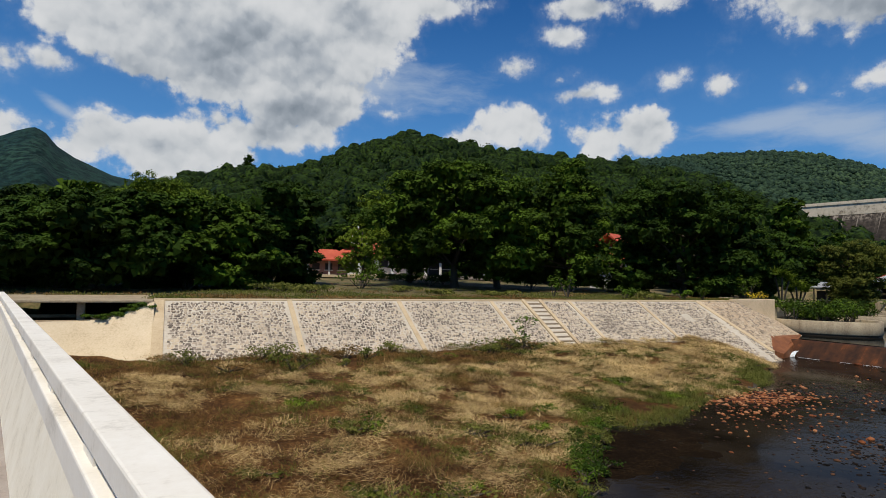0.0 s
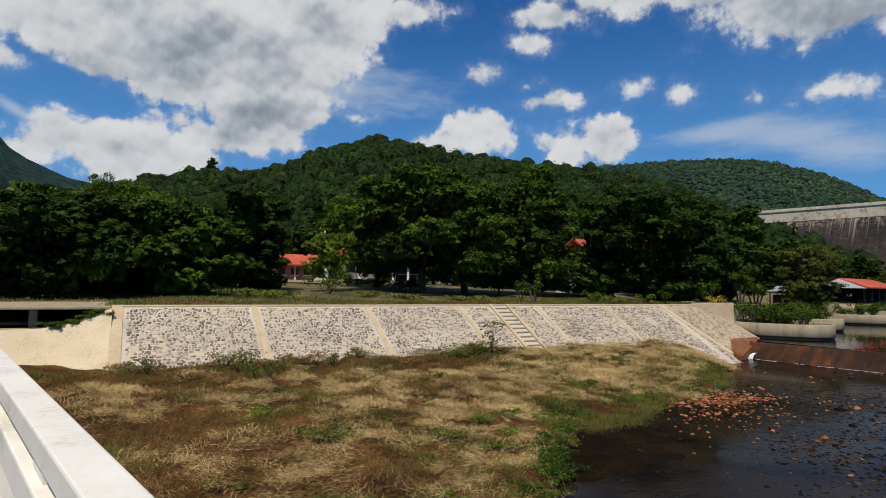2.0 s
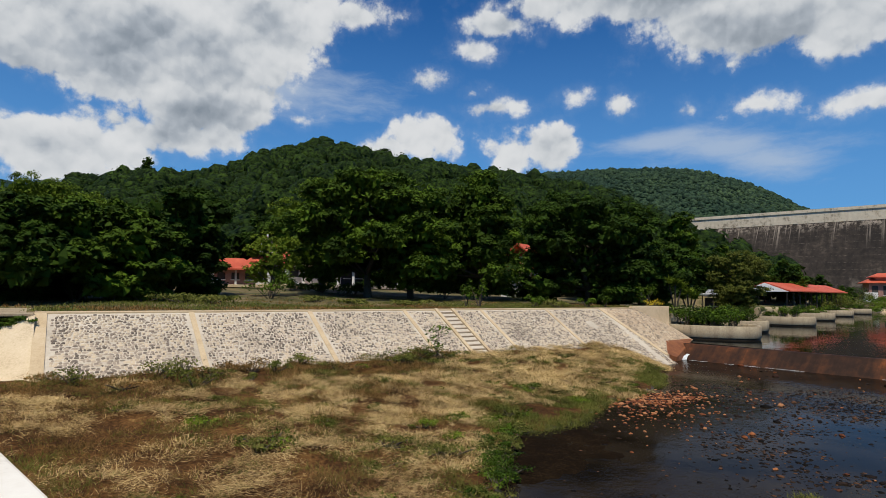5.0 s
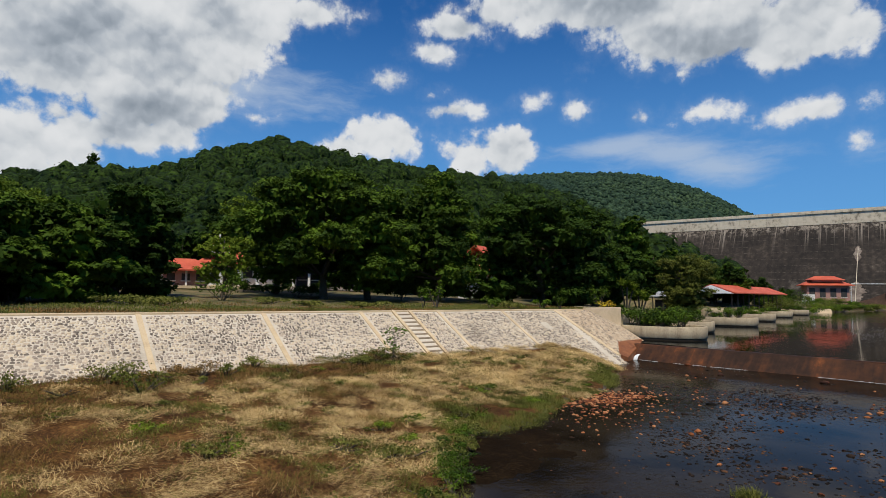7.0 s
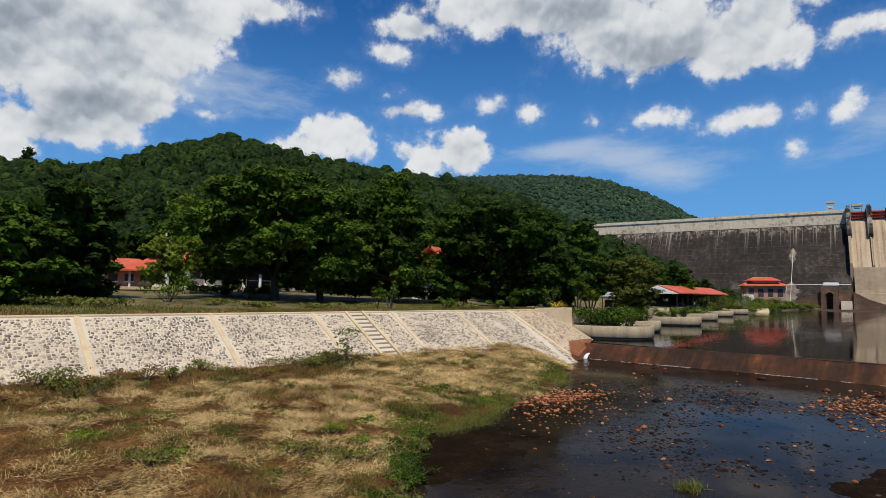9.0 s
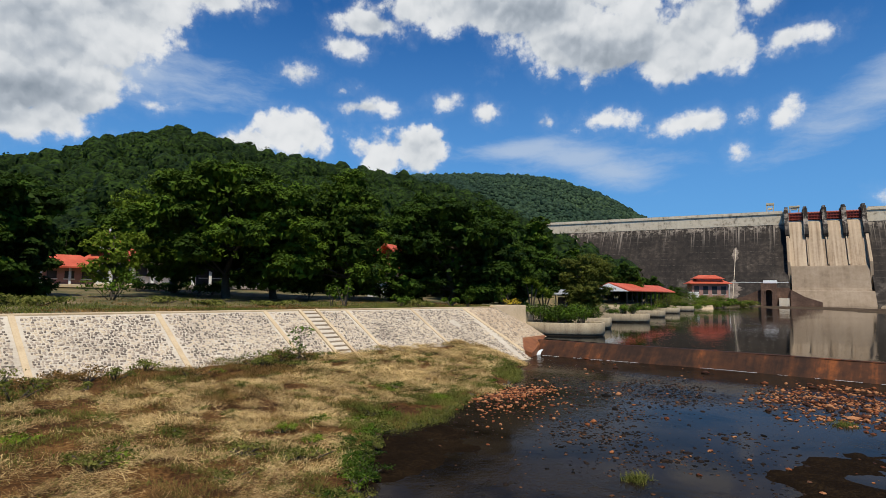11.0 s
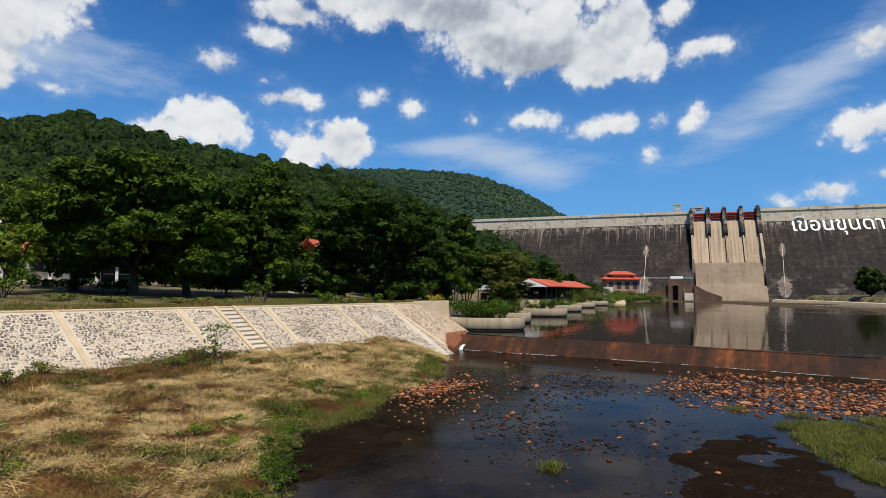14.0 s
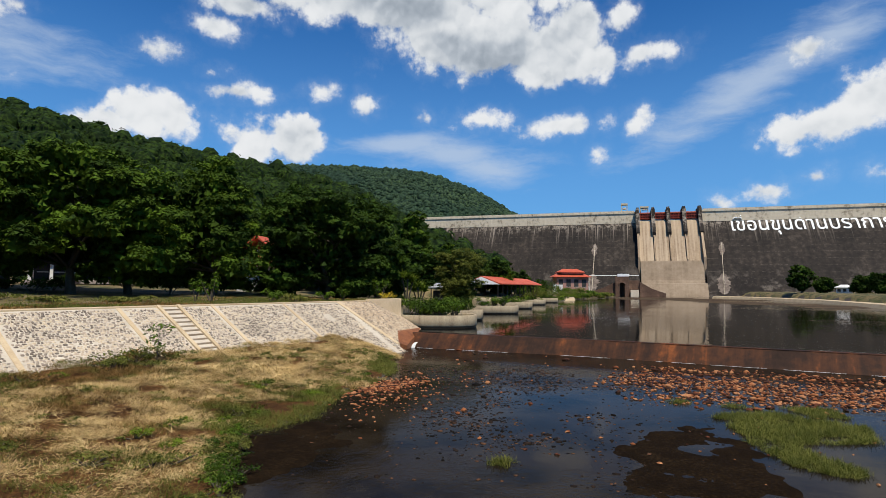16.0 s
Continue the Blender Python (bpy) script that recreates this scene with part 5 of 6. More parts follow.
def windowed(thing, w, d, z0, z1, wall, count, sides=(-1,)):
    """Walls with window and door leaves set in them."""
    body = part("wall", boxed(-w / 2, w / 2, -d / 2, d / 2, z0, z1, 0.02), wall, thing)
    for sy in sides:
        for k in range(count):
            cx = -w / 2 + (k + 0.5) * w / count
            ww, zb, zt = w / count * 0.28, z0 + (z1 - z0) * 0.35, z0 + (z1 - z0) * 0.82
            win = part("window", boxed(cx - ww, cx + ww, sy * d / 2 - 0.05, sy * d / 2 + 0.05, zb, zt), M_DARK, body)
            part("frame", boxed(cx - ww - 0.07, cx + ww + 0.07, sy * d / 2 - 0.07, sy * d / 2 + 0.07, zb - 0.09, zb), M_WALL_WHITE, win)
    return body


def posts(thing, w, d, z0, z1, nx, ny, r, mat):
    for i in range(nx):
        for sy in ((-1, 1) if ny > 1 else (-1,)):
            x = -w / 2 + i * w / (nx - 1)
            part("column", boxed(x - r, x + r, sy * d / 2 - r, sy * d / 2 + r, z0, z1, 0.02), mat, thing)


def built(name, az, r, turn, z=None):
    x, y = r * math.sin(radians(az)), r * math.cos(radians(az))
    return empty(name, x, y, float(land(x, y)) - 0.05 if z is None else z, -az + turn)


p = built("pavilion", 14.4, 62, 8)
part("floor", boxed(-2.6, 2.6, -2.2, 2.2, 0, 0.28, 0.03), M_RIB, p)
posts(p, 4.2, 3.6, 0.28, 1.75, 3, 2, 0.09, M_WALL_WHITE)
windowed(p, 3.9, 3.0, 0.28, 1.7, M_WALL_PINK, 3)
part("roof", hip_roof(5.6, 4.8, 1.7, 1.25, 0.35), M_ROOF, p)
tagged(p, "small pavilion with red hipped roof among trees", "pavilion")

p = built("temple_hall", 19.0, 72, 4)
part("floor", boxed(-4.2, 13.5, -3.4, 3.4, 0, 0.4, 0.03), M_RIB, p)
windowed(p, 7.4, 5.0, 0.4, 2.9, M_WALL_WHITE, 4)
posts(p, 7.8, 6.0, 0.4, 2.9, 5, 2, 0.17, M_WALL_WHITE)
part("lower_roof", hip_roof(9.0, 7.2, 2.8, 1.5, 0.6), M_ROOF, p)
g = gable_roof(4.6, 3.4, 4.6, 2.0)
bmesh.ops.rotate(g, verts=g.verts, cent=(0, 0, 0), matrix=Matrix.Rotation(math.pi / 2, 3, "Z"))
bmesh.ops.translate(g, verts=g.verts, vec=(-2.2, -1.0, -0.6))
roof = part("upper_roof", g, M_ROOF, p)
bm = bmesh.new()
f = [bm.verts.new(q) for q in ((-3.7, -3.32, 4.0), (-0.7, -3.32, 4.0), (-2.2, -3.32, 5.75))]
b = [bm.verts.new(v.co + Vector((0, 0.12, 0))) for v in f]
bm.faces.new(f)
bm.faces.new(b[::-1])
for k in range(3):
    bm.faces.new([f[k], b[k], b[(k + 1) % 3], f[(k + 1) % 3]])
part("gable", bm, M_WALL_WHITE, roof, "white gable panel")
part("finial", npmesh("finial", *tube([(-2.2, -3.3, 5.8), (-2.2, -3.4, 6.9)], [0.1, 0.03], 6)), M_WALL_WHITE, roof)
tagged(p, "temple style hall with red tiled roofs and white gable", "hall")

p = built("long_pavilion", 28.5, 70, 0)
part("floor", boxed(-5.6, 5.6, -3, 3, 0, 0.35, 0.03), M_DECK, p)
posts(p, 10.4, 5.2, 0.35, 2.9, 7, 2, 0.14, M_WALL_WHITE)
# dark inner box stands in for the shade between the columns
windowed(p, 10, 2.0, 0.35, 2.8, M_DARK, 7)
part("roof", hip_roof(11.6, 7.0, 2.85, 0.9, 0.75), M_BARK, p)
tagged(p, "long open pavilion with white columns under the trees", "pavilion")

p = built("two_tier_house", 42.6, 68, 62)
windowed(p, 5.0, 4.0, 0, 3.0, M_WALL_WHITE, 3)
part("lower_roof", hip_roof(6.6, 5.6, 2.9, 1.1, 0.6), M_ROOF, p)
windowed(p, 3.2, 2.6, 3.5, 4.7, M_WALL_WHITE, 2)
part("upper_roof", gable_roof(4.6, 4.0, 4.7, 1.5), M_ROOF, p)
tagged(p, "white house with two tiers of red roof behind trees", "house")

p = empty("open_shed", 104.0, 46.3, 1.9, 8.7)
# posts coloured dark to stand in for the shade under the roof
posts(p, 30.0, 5.0, 0, 2.9, 11, 2, 0.09, M_BARK)
part("floor", boxed(-16, 16, -3.0, 3.0, -0.9, 0.1, 0.02), M_RIB, p)
part("roof", gable_roof(33.0, 6.6, 2.9, 1.25), M_ROOF, p)
bm = bmesh.new()
f = [bm.verts.new((-16.56, y, z)) for y, z in ((-3.25, 2.72), (3.25, 2.72), (0, 4.02))]
b = [bm.verts.new(v.co + Vector((0.1, 0, 0))) for v in f]
bm.faces.new(f)
bm.faces.new(b[::-1])
for k in range(3):
    bm.faces.new([f[k], b[k], b[(k + 1) % 3], f[(k + 1) % 3]])
part("gable", bm, M_WHITE, p, "white gable end")
# dark boxes, the shed's inner shade put into their colour
for k in range(13):
    part("bench", boxed(-14.4 + k * 2.3, -13.2 + k * 2.3, -1.4, 1.4, 0.1, 0.8, 0.03), M_DARK, p)
tagged(p, "long open shed with bright red roof and white gable end", "shed")

p = built("red_roof_house", 72.0, 205, 12, 2.7)
windowed(p, 10.5, 8.0, 0, 5.4, M_WALL_PINK, 4, (-1, 1))
part("lower_roof", hip_roof(12.6, 10.0, 5.2, 1.4, 0.7), M_ROOF, p)
part("clerestory", boxed(-3.6, 3.6, -2.6, 2.6, 6.2, 6.9, 0.02), M_WALL_PINK, p)
part("upper_roof", hip_roof(9.0, 6.8, 6.8, 1.3, 0.55), M_ROOF, p)
part("porch_wall", boxed(-6.6, -3.6, -5.6, -4.0, 0, 2.6, 0.02), M_WALL_WHITE, p)
part("porch_roof", hip_roof(4.6, 3.2, 2.6, 0.8, 0.5), M_ROOF, p)
tagged(p, "terracotta house with two-tiered red hipped roof by the pool", "house")

p = built("grey_hut", 59.4, 84, 0)
posts(p, 2.6, 2.2, 0, 2.1, 3, 2, 0.06, M_BARK)
# dark box stands in for the shade under the hut roof
windowed(p, 2.0, 1.4, 0, 1.6, M_DARK, 2)
part("roof", gable_roof(3.4, 3.0, 2.1, 0.6), M_GREYROOF, p)
tagged(p, "small open hut with grey sheet roof among trees", "hut")

p = built("white_hut", 94.4, 200, 0, 3.0)
windowed(p, 4.0, 3.0, 0, 1.7, M_WALL_WHITE, 3)
part("roof", hip_roof(5.0, 4.0, 1.7, 0.9, 0.3), M_WALL_WHITE, p)
tagged(p, "white hut behind the shore wall below the dam", "hut")

# pale ramp on the shore
p = built("boat_ramp", 71.0, 150, 0, 0.9)
part("slab", npmesh("slab", *patch((-4, 0, -0.4), (4, 0, -0.4), (4, 14, 0.8), (-4, 14, 0.8))), M_RIB, p)
tagged(p, "pale concrete boat ramp running into the pool", "ramp")
# plain drum standing in for a rounded rock-like mound
p = built("round_tank", 63.9, 74, 0, 1.0)
part("shell", npmesh("shell", *tube([(0, 0, 0), (0, 0, 1.5), (0, 0, 1.75)], [1.7, 1.7, 1.35], 24)), M_PLANTER, p)
tagged(p, "low rounded stone mound on the shore, shaped as a plain drum", "tank")


# ---------------------------------------------------------------- trickles over the weir
M_FOAM = surface("white_water", [(0, (0.40, 0.42, 0.43)), (1, (0.80, 0.82, 0.82))], 6, 30, 0.4, 0.6, 0.02)
rng = np.random.default_rng(5)
for x, y, w, h in ((32.72, 21.3, 0.30, 0.26), (34.2, 11.0, 0.28, 0.22), (34.25, 3.9, 0.28, 0.24), (34.25, -1.4, 0.25, 0.2)):
    thing = empty("trickle", x, y, 0)
    pcs = []
    for k in range(16):
        yy = rng.normal(0, w * 0.30)
        pcs.append(tube([(0.5, yy * 0.6, h + 0.1), (0.15, yy * 0.8, h), (-0.05, yy, h * 0.4), (-0.2, yy * 1.4, 0.0)], np.array([0.010, 0.016, 0.022, 0.030]) * rng.uniform(0.5, 1.4), 6))
    part("water", npmesh("water", *join(pcs)), M_FOAM, thing)
    tagged(thing, "white trickle of water falling over the weir", "trickle", group="trickles")
v, f = [], []
for i, y in enumerate(np.linspace(22.0, -40, 260)):
    c = -1.35 * float(smooth01((y - 8) / 16))
    w = abs(0.002 + 0.004 * rng.normal())
    v += [(33.992 + c - w * 1.6, y, 0.004), (33.998 + c, y, 0.010), (34.008 + c + w * 0.3, y, 0.010)]
    if i and noise.noise(Vector((y * 0.7, 2.2, 0))) > -0.08:
        a = 3 * i
        f += [(a - 3, a - 2, a + 1, a), (a - 2, a - 1, a + 2, a + 1)]
tagged(new("foam_line", npmesh("foam_line", v, f, (M_FOAM,))), "thin white line of foam at the weir foot", "foam")
# ---------------------------------------------------------------- bridge rail
RAIL_DIR = math.degrees(math.atan2(0.2256, 1.0))
DECK = 2.35


def bridge():
    """The walkway and its white parapet; local y runs along the parapet, x = 0 is its outer face."""
    thing = empty("bridge", 0.59, 0.0, 0.0, RAIL_DIR)
    part("deck", boxed(-4.2, 0.0, -24, 24.3, DECK - 0.45, DECK), M_DECK, thing)
    bm = bmesh.new()
    box(bm, -0.175, 0.0, -24, 24.2, 3.225, 3.35, 0.012)
    part("top_rail", bm, M_RAIL, thing)
    bm = bmesh.new()
    box(bm, -0.205, -0.03, -24, 24.2, DECK, 3.165, 0.012)
    part("lower_wall", bm, M_RAIL, thing)
    for i in range(24):
        part("post", boxed(-0.16, -0.03, -22.3 + i * 1.95, -22.0 + i * 1.95, 3.163, 3.228), M_RAIL, thing)
    bm = bmesh.new()
    v = [bm.verts.new(p) for y in (-24, 24.2) for p in ((-0.34, y, DECK), (-0.203, y, DECK), (-0.203, y, DECK + 0.66))]
    for f in ((0, 1, 4, 3), (1, 2, 5, 4), (2, 0, 3, 5), (0, 2, 1), (3, 4, 5)):
        bm.faces.new([v[i] for i in f])
    part("sloping_kerb", bm, M_KERB, thing)
    return tagged(thing, "concrete footbridge deck with white painted parapet", "bridge")


bridge()


# ---------------------------------------------------------------- woods on the hills
def clump_mesh(rng, n, spread=1.0, flat_=0.8):
    """Leaf places and normals of one far tree crown of radius one."""
    p = rng.normal(size=(n, 3))
    p /= np.linalg.norm(p, axis=1, keepdims=True)
    p[:, 2] = np.abs(p[:, 2]) * 1.1 - 0.25
    nrm = p * 1.0 + rng.normal(size=(n, 3)) * 0.22 + (0, 0, 0.25)
    p = p * rng.uniform(0.82, 1.14, (n, 1))
    return p, nrm


def crown_core(rng, fine=2):
    """A lumpy crown of radius one."""
    bm = bmesh.new()
    bmesh.ops.create_icosphere(bm, subdivisions=fine, radius=1.0)
    o = Vector(rng.uniform(-50, 50, 3))
    for v in bm.verts:
        v.co *= 0.86 + 0.30 * noise.noise(v.co * 1.6 + o) + 0.16 * noise.noise(v.co * 3.6 + o)
        v.co.z = max(v.co.z, -0.45)
    v = np.array([tuple(q.co) for q in bm.verts])
    f = np.array([[q.index for q in p.verts] for p in bm.faces])
    bm.free()
    return v, f


def woods(name, spots, sizes, per, leaf, material, label, seed, fine=2, squash=1.0, rise=0.45):
    """Many far crowns: a lumpy core and leaf sprays round it."""
    rng = np.random.default_rng(seed)
    cores = [crown_core(rng, fine) for _ in range(9)]
    P, Nn, S, pieces = [], [], [], []
    for (x, y, z), s in zip(spots, sizes):
        p, nrm = clump_mesh(rng, per)
        tall = rng.uniform(0.75, 1.3) * squash
        lift = np.array((x, y, z + s * tall * rise))
        P.append(p * (s, s, s * tall) + lift)
        Nn.append(nrm)
        S.append(np.full(per, s * leaf) * rng.uniform(0.5, 1.2, per))
        v, f = cores[rng.integers(9)]
        a = rng.uniform(0, 6.28)
        c, q = math.cos(a), math.sin(a)
        pieces.append((np.stack([(v[:, 0] * c - v[:, 1] * q) * s, (v[:, 0] * q + v[:, 1] * c) * s, v[:, 2] * s * tall], 1) + lift, f))
    pieces.append(leaves(rng, np.concatenate(P), np.concatenate(Nn), np.concatenate(S), 0.6, 0.2, three=True))
    me = npmesh(name, *join(pieces), (material,))
    me.polygons.foreach_set("use_smooth", np.ones(len(me.polygons), bool))
    return tagged(new(name, me), label, "woods", kind="stuff")


def scatter(rng, n, az0, az1, r0, r1, keep=None):
    az, r = np.radians(rng.uniform(az0, az1, n)), np.sqrt(rng.uniform(r0 * r0, r1 * r1, n))
    x, y = r * np.sin(az), r * np.cos(az)
    z = land(x, y)
    ok = (y - bank_y(x) > 4) & ((r > 430) | (((x - 267) * -0.973 + (y - 168) * -0.2307) > 6))
    if keep is not None:
        ok &= keep(x, y, z)
    return np.stack([x, y, z], 1)[ok]


rng = np.random.default_rng(11)
sp = scatter(rng, 7600, -22, 74, 115, 420, lambda x, y, z: z > 5.0)
size = np.minimum(rng.lognormal(0.94, 0.46, len(sp)), 5.4) * (1 + 0.2 * (np.hypot(sp[:, 0], sp[:, 1]) > 280))
close = np.hypot(sp[:, 0], sp[:, 1]) < 220
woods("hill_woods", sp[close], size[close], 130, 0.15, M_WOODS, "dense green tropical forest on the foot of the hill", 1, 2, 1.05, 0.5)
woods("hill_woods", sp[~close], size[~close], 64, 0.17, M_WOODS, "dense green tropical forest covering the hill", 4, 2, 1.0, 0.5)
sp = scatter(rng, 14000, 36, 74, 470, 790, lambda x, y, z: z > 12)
woods("far_hill_woods", sp, np.minimum(rng.lognormal(0.85, 0.45, len(sp)), 5.5), 12, 0.16, M_WOODS_HAZED, "forest on the far hill behind the dam, haze put into its colour", 2, 1, 0.9, 0.0)

# ---------------------------------------------------------------- trees of the park
def tree(x, y, height, radius, pads, per, leaf, material, seed, label, form="layered", bare=0.25, lean=(0, 0)):
    """A tree with trunk, limbs and a crown of leaf pads."""
    rng = np.random.default_rng(seed)
    z0 = float(land(x, y)) - 0.1
    thing = empty("tree", x, y, z0)
    top = np.array((lean[0], lean[1], height * 0.9))
    pieces = []
    bends = [np.array((0, 0, 0.0))]
    for k in range(1, 6):
        bends.append(top * (k / 5) + rng.normal(0, 0.03 * height, 3) * (1, 1, 0) * (k < 5))
    r0 = 0.035 * height ** 0.9
    pieces.append(tube(bends, [r0 * (1.25 if k == 0 else 1 - 0.16 * k) for k in range(6)], 9))
    P, Nn, S = [], [], []
    lobes, rc = max(8, pads // 2), 0.05 * height + 0.06
    for k in range(lobes):
        u = (k + rng.uniform(0.1, 0.9)) / lobes
        h = bare + (0.94 - bare) * u
        if form == "layered":
            reach = radius * np.sqrt(max(0.03, 1 - (max(0, (h - 0.45)) / 0.57) ** 2)) * (0.55 + 0.45 * min(1, (h - bare) / 0.18 + 0.4))
        elif form == "cone":
            reach = radius * max(0.08, (1 - h) * 1.25 + 0.05) * min(1, (h - bare) / 0.12 + 0.5)
        else:
            reach = radius * np.sqrt(max(0.05, 1 - ((h - 0.6) / 0.45) ** 2))
        a = k * 2.399 + rng.uniform(-0.5, 0.5)
        d = reach * np.sqrt(rng.uniform(0.15, 0.85))
        c = np.array((math.cos(a) * d, math.sin(a) * d, 0)) + top * (h / 0.9) * (1, 1, 0) + (0, 0, height * h)
        pr = radius * rng.uniform(0.26, 0.44) * (0.95 if form == "cone" else 1)
        flat_ = (0.42 if form == "layered" else 0.6) * rng.uniform(0.8, 1.2)
        nc = int(1.35 * (pr / rc) ** 2) + 6
        w = rng.normal(size=(nc, 3))
        w /= np.linalg.norm(w, axis=1, keepdims=True)
        w[:, 2] = np.where(rng.random(nc) < 0.82, np.abs(w[:, 2]), w[:, 2])
        out = c + w * (pr, pr, pr * flat_) * rng.uniform(0.72, 1.18, (nc, 1))
        out[:, 2] -= 0.12 * pr * (w[:, 0] ** 2 + w[:, 1] ** 2)
        m = max(6, int(per / 12))
        q = rng.normal(size=(nc, m, 3))
        q /= np.linalg.norm(q, axis=2, keepdims=True)
        q[..., 2] = np.where(rng.random((nc, m)) < 0.85, np.abs(q[..., 2]), q[..., 2])
        size = rc * rng.uniform(0.65, 1.3, (nc, 1, 1))
        pos = out[:, None] + q * size * rng.uniform(0.55, 1.1, (nc, m, 1)) * (1, 1, 0.55)
        pos[..., 2] -= 0.25 * size[..., 0] * (q[..., 0] ** 2 + q[..., 1] ** 2)
        P.append(pos.reshape(-1, 3))
        Nn.append((q * 0.75 + np.array((0, 0, 0.5)) + rng.normal(size=q.shape) * 0.30).reshape(-1, 3))
        S.append(leaf * rng.uniform(0.7, 1.35, nc * m))
        # large leaves added inside the lobe, which close it and keep light out
        m = max(20, int(per / 5))
        q = np.clip(rng.normal(size=(m, 3)), -1.5, 1.5)
        P.append(c + q * (pr * 0.42, pr * 0.42, pr * flat_ * 0.36) - (0, 0, 0.22 * pr))
        Nn.append(q * 0.4 + rng.normal(size=(m, 3)) * 0.6 + (0, 0, 0.3))
        S.append(np.full(m, leaf * 2.4))
        root = bends[min(4, max(1, int(h * 4.2)))] * 1.0
        mid = (root + c) / 2 + (0, 0, 0.06 * height * (0.5 - u))
        pieces.append(tube([root, mid, c - (0, 0, 0.1 * pr)], [r0 * 0.38, r0 * 0.24, r0 * 0.08], 5))
    # large leaves added inside the crown to block light and view through it
    m = per
    q = np.clip(rng.normal(size=(m, 3)), -1.6, 1.6) * (0.36 * radius, 0.36 * radius, 0.17 * height)
    P.append(q + top * (0.6, 0.6, 0) + (0, 0, height * (0.48 + 0.5 * bare)))
    Nn.append(rng.normal(size=(m, 3)))
    S.append(np.full(m, leaf * 2.4))
    part("trunk", npmesh("trunk", *join(pieces)), M_BARK, thing)
    v, f = leaves(rng, np.concatenate(P), np.concatenate(Nn), np.concatenate(S), 0.48, 0.15, three=True)
    part("crown", npmesh("crown", v, f), material, thing)
    return tagged(thing, label, "tree")


def at(az, r):
    return r * math.sin(radians(az)), r * math.cos(radians(az))


BROAD = "broad dark green tree with layered foliage on the grassy bank"
tree(*at(27.0, 47), 10.6, 6.7, 44, 1450, 0.14, M_LEAF, 21, BROAD, bare=0.19)
tree(*at(31.2, 50), 9.5, 5.0, 34, 1350, 0.14, M_LEAF, 22, BROAD, bare=0.17)
tree(*at(22.5, 55), 10.8, 4.5, 28, 1100, 0.12, M_LEAF_LIGHT, 23, "yellow-green tree with feathery foliage behind the bank", bare=0.25)
tree(*at(38.0, 50), 11.0, 4.6, 48, 1100, 0.13, M_LEAF, 24, "tall conical green tree on the grassy bank", "cone", bare=0.12)
tree(*at(48.4, 52), 10.1, 6.2, 46, 1300, 0.14, M_LEAF_DARK, 25, BROAD, bare=0.10)
tree(*at(53.0, 56), 7.5, 4.0, 26, 1150, 0.12, M_LEAF_DARK, 26, BROAD, bare=0.10)
# Dark leaf on these left-hand trees also stands in for darkening towards the edge.
tree(*at(9.0, 44), 7.6, 4.6, 34, 1250, 0.15, M_LEAF_DARK, 27, BROAD, bare=0.10)
tree(*at(2.4, 38), 5.3, 4.4, 34, 1150, 0.15, M_LEAF, 28, BROAD, bare=0.12)
tree(*at(-5.4, 36), 5.1, 4.9, 40, 1250, 0.15, M_LEAF_DARK, 29, BROAD, bare=0.14)
tree(*at(-12.0, 37), 4.7, 4.5, 34, 1150, 0.12, M_LEAF_DARK, 30, BROAD, bare=0.14)
tree(*at(61.2, 76), 7.7, 3.2, 60, 1100, 0.085, M_LEAF_OLIVE, 31, "rounded olive green tree beside the pool", "round", bare=0.12)
FEATHERY = "pale yellow-green feathery tree behind the dark park trees"
tree(*at(-1.6, 62), 9.6, 3.2, 34, 900, 0.10, M_LEAF_LIGHT, 33, FEATHERY, "round", bare=0.3)
tree(*at(1.6, 66), 9.6, 3.6, 36, 900, 0.10, M_LEAF_LIGHT, 34, FEATHERY, "round", bare=0.3)
tree(*at(-6.6, 48), 6.6, 1.9, 16, 900, 0.15, M_LEAF, 35, "slender tree rising above the dark park trees", bare=0.55)
tree(*at(17.8, 43), 4.6, 1.7, 30, 200, 0.10, M_LEAF_YOUNG, 32, "young yellow-green tree on the lawn", "round", bare=0.25)


def shrub(x, y, height, radius, material, seed, label, n=420, leaf=0.09, z=None, name="shrub"):
    """A low bush: stems and leaves in a ragged mound."""
    rng = np.random.default_rng(seed)
    z0 = float(land(x, y)) - 0.03 if z is None else z
    thing = empty(name, x, y, z0)
    stems = []
    lobes = rng.normal(0, 0.45, (7, 3)) * (radius, radius, 0) + np.stack([np.zeros(7), np.zeros(7), rng.uniform(0.4, 0.95, 7) * height], 1)
    for c in lobes:
        stems.append(tube([(c[0] * 0.1, c[1] * 0.1, 0), (c[0] * 0.6, c[1] * 0.6, c[2] * 0.6), tuple(c)], [0.03, 0.02, 0.008], 5))
    q = rng.normal(size=(n, 3))
    q /= np.linalg.norm(q, axis=1, keepdims=True)
    q *= rng.uniform(0.3, 1.05, (n, 1))
    pos = lobes[rng.integers(7, size=n)] + q * (radius * 0.5, radius * 0.5, height * 0.3)
    pos[:, 2] = np.maximum(pos[:, 2], 0.03)
    part("woody_base", npmesh("woody_base", *join(stems)), M_BARK, thing)
    part("foliage", npmesh("foliage", *leaves(rng, pos, q + (0, 0, 0.5) + rng.normal(size=(n, 3)) * 0.4, leaf * rng.uniform(0.6, 1.3, n), 0.45, 0.2)), material, thing)
    return tagged(thing, label, "shrub")


# background trees between the park and the hill, five kinds repeated; mostly dark leaf, standing in for shaded gaps
rng = np.random.default_rng(77)
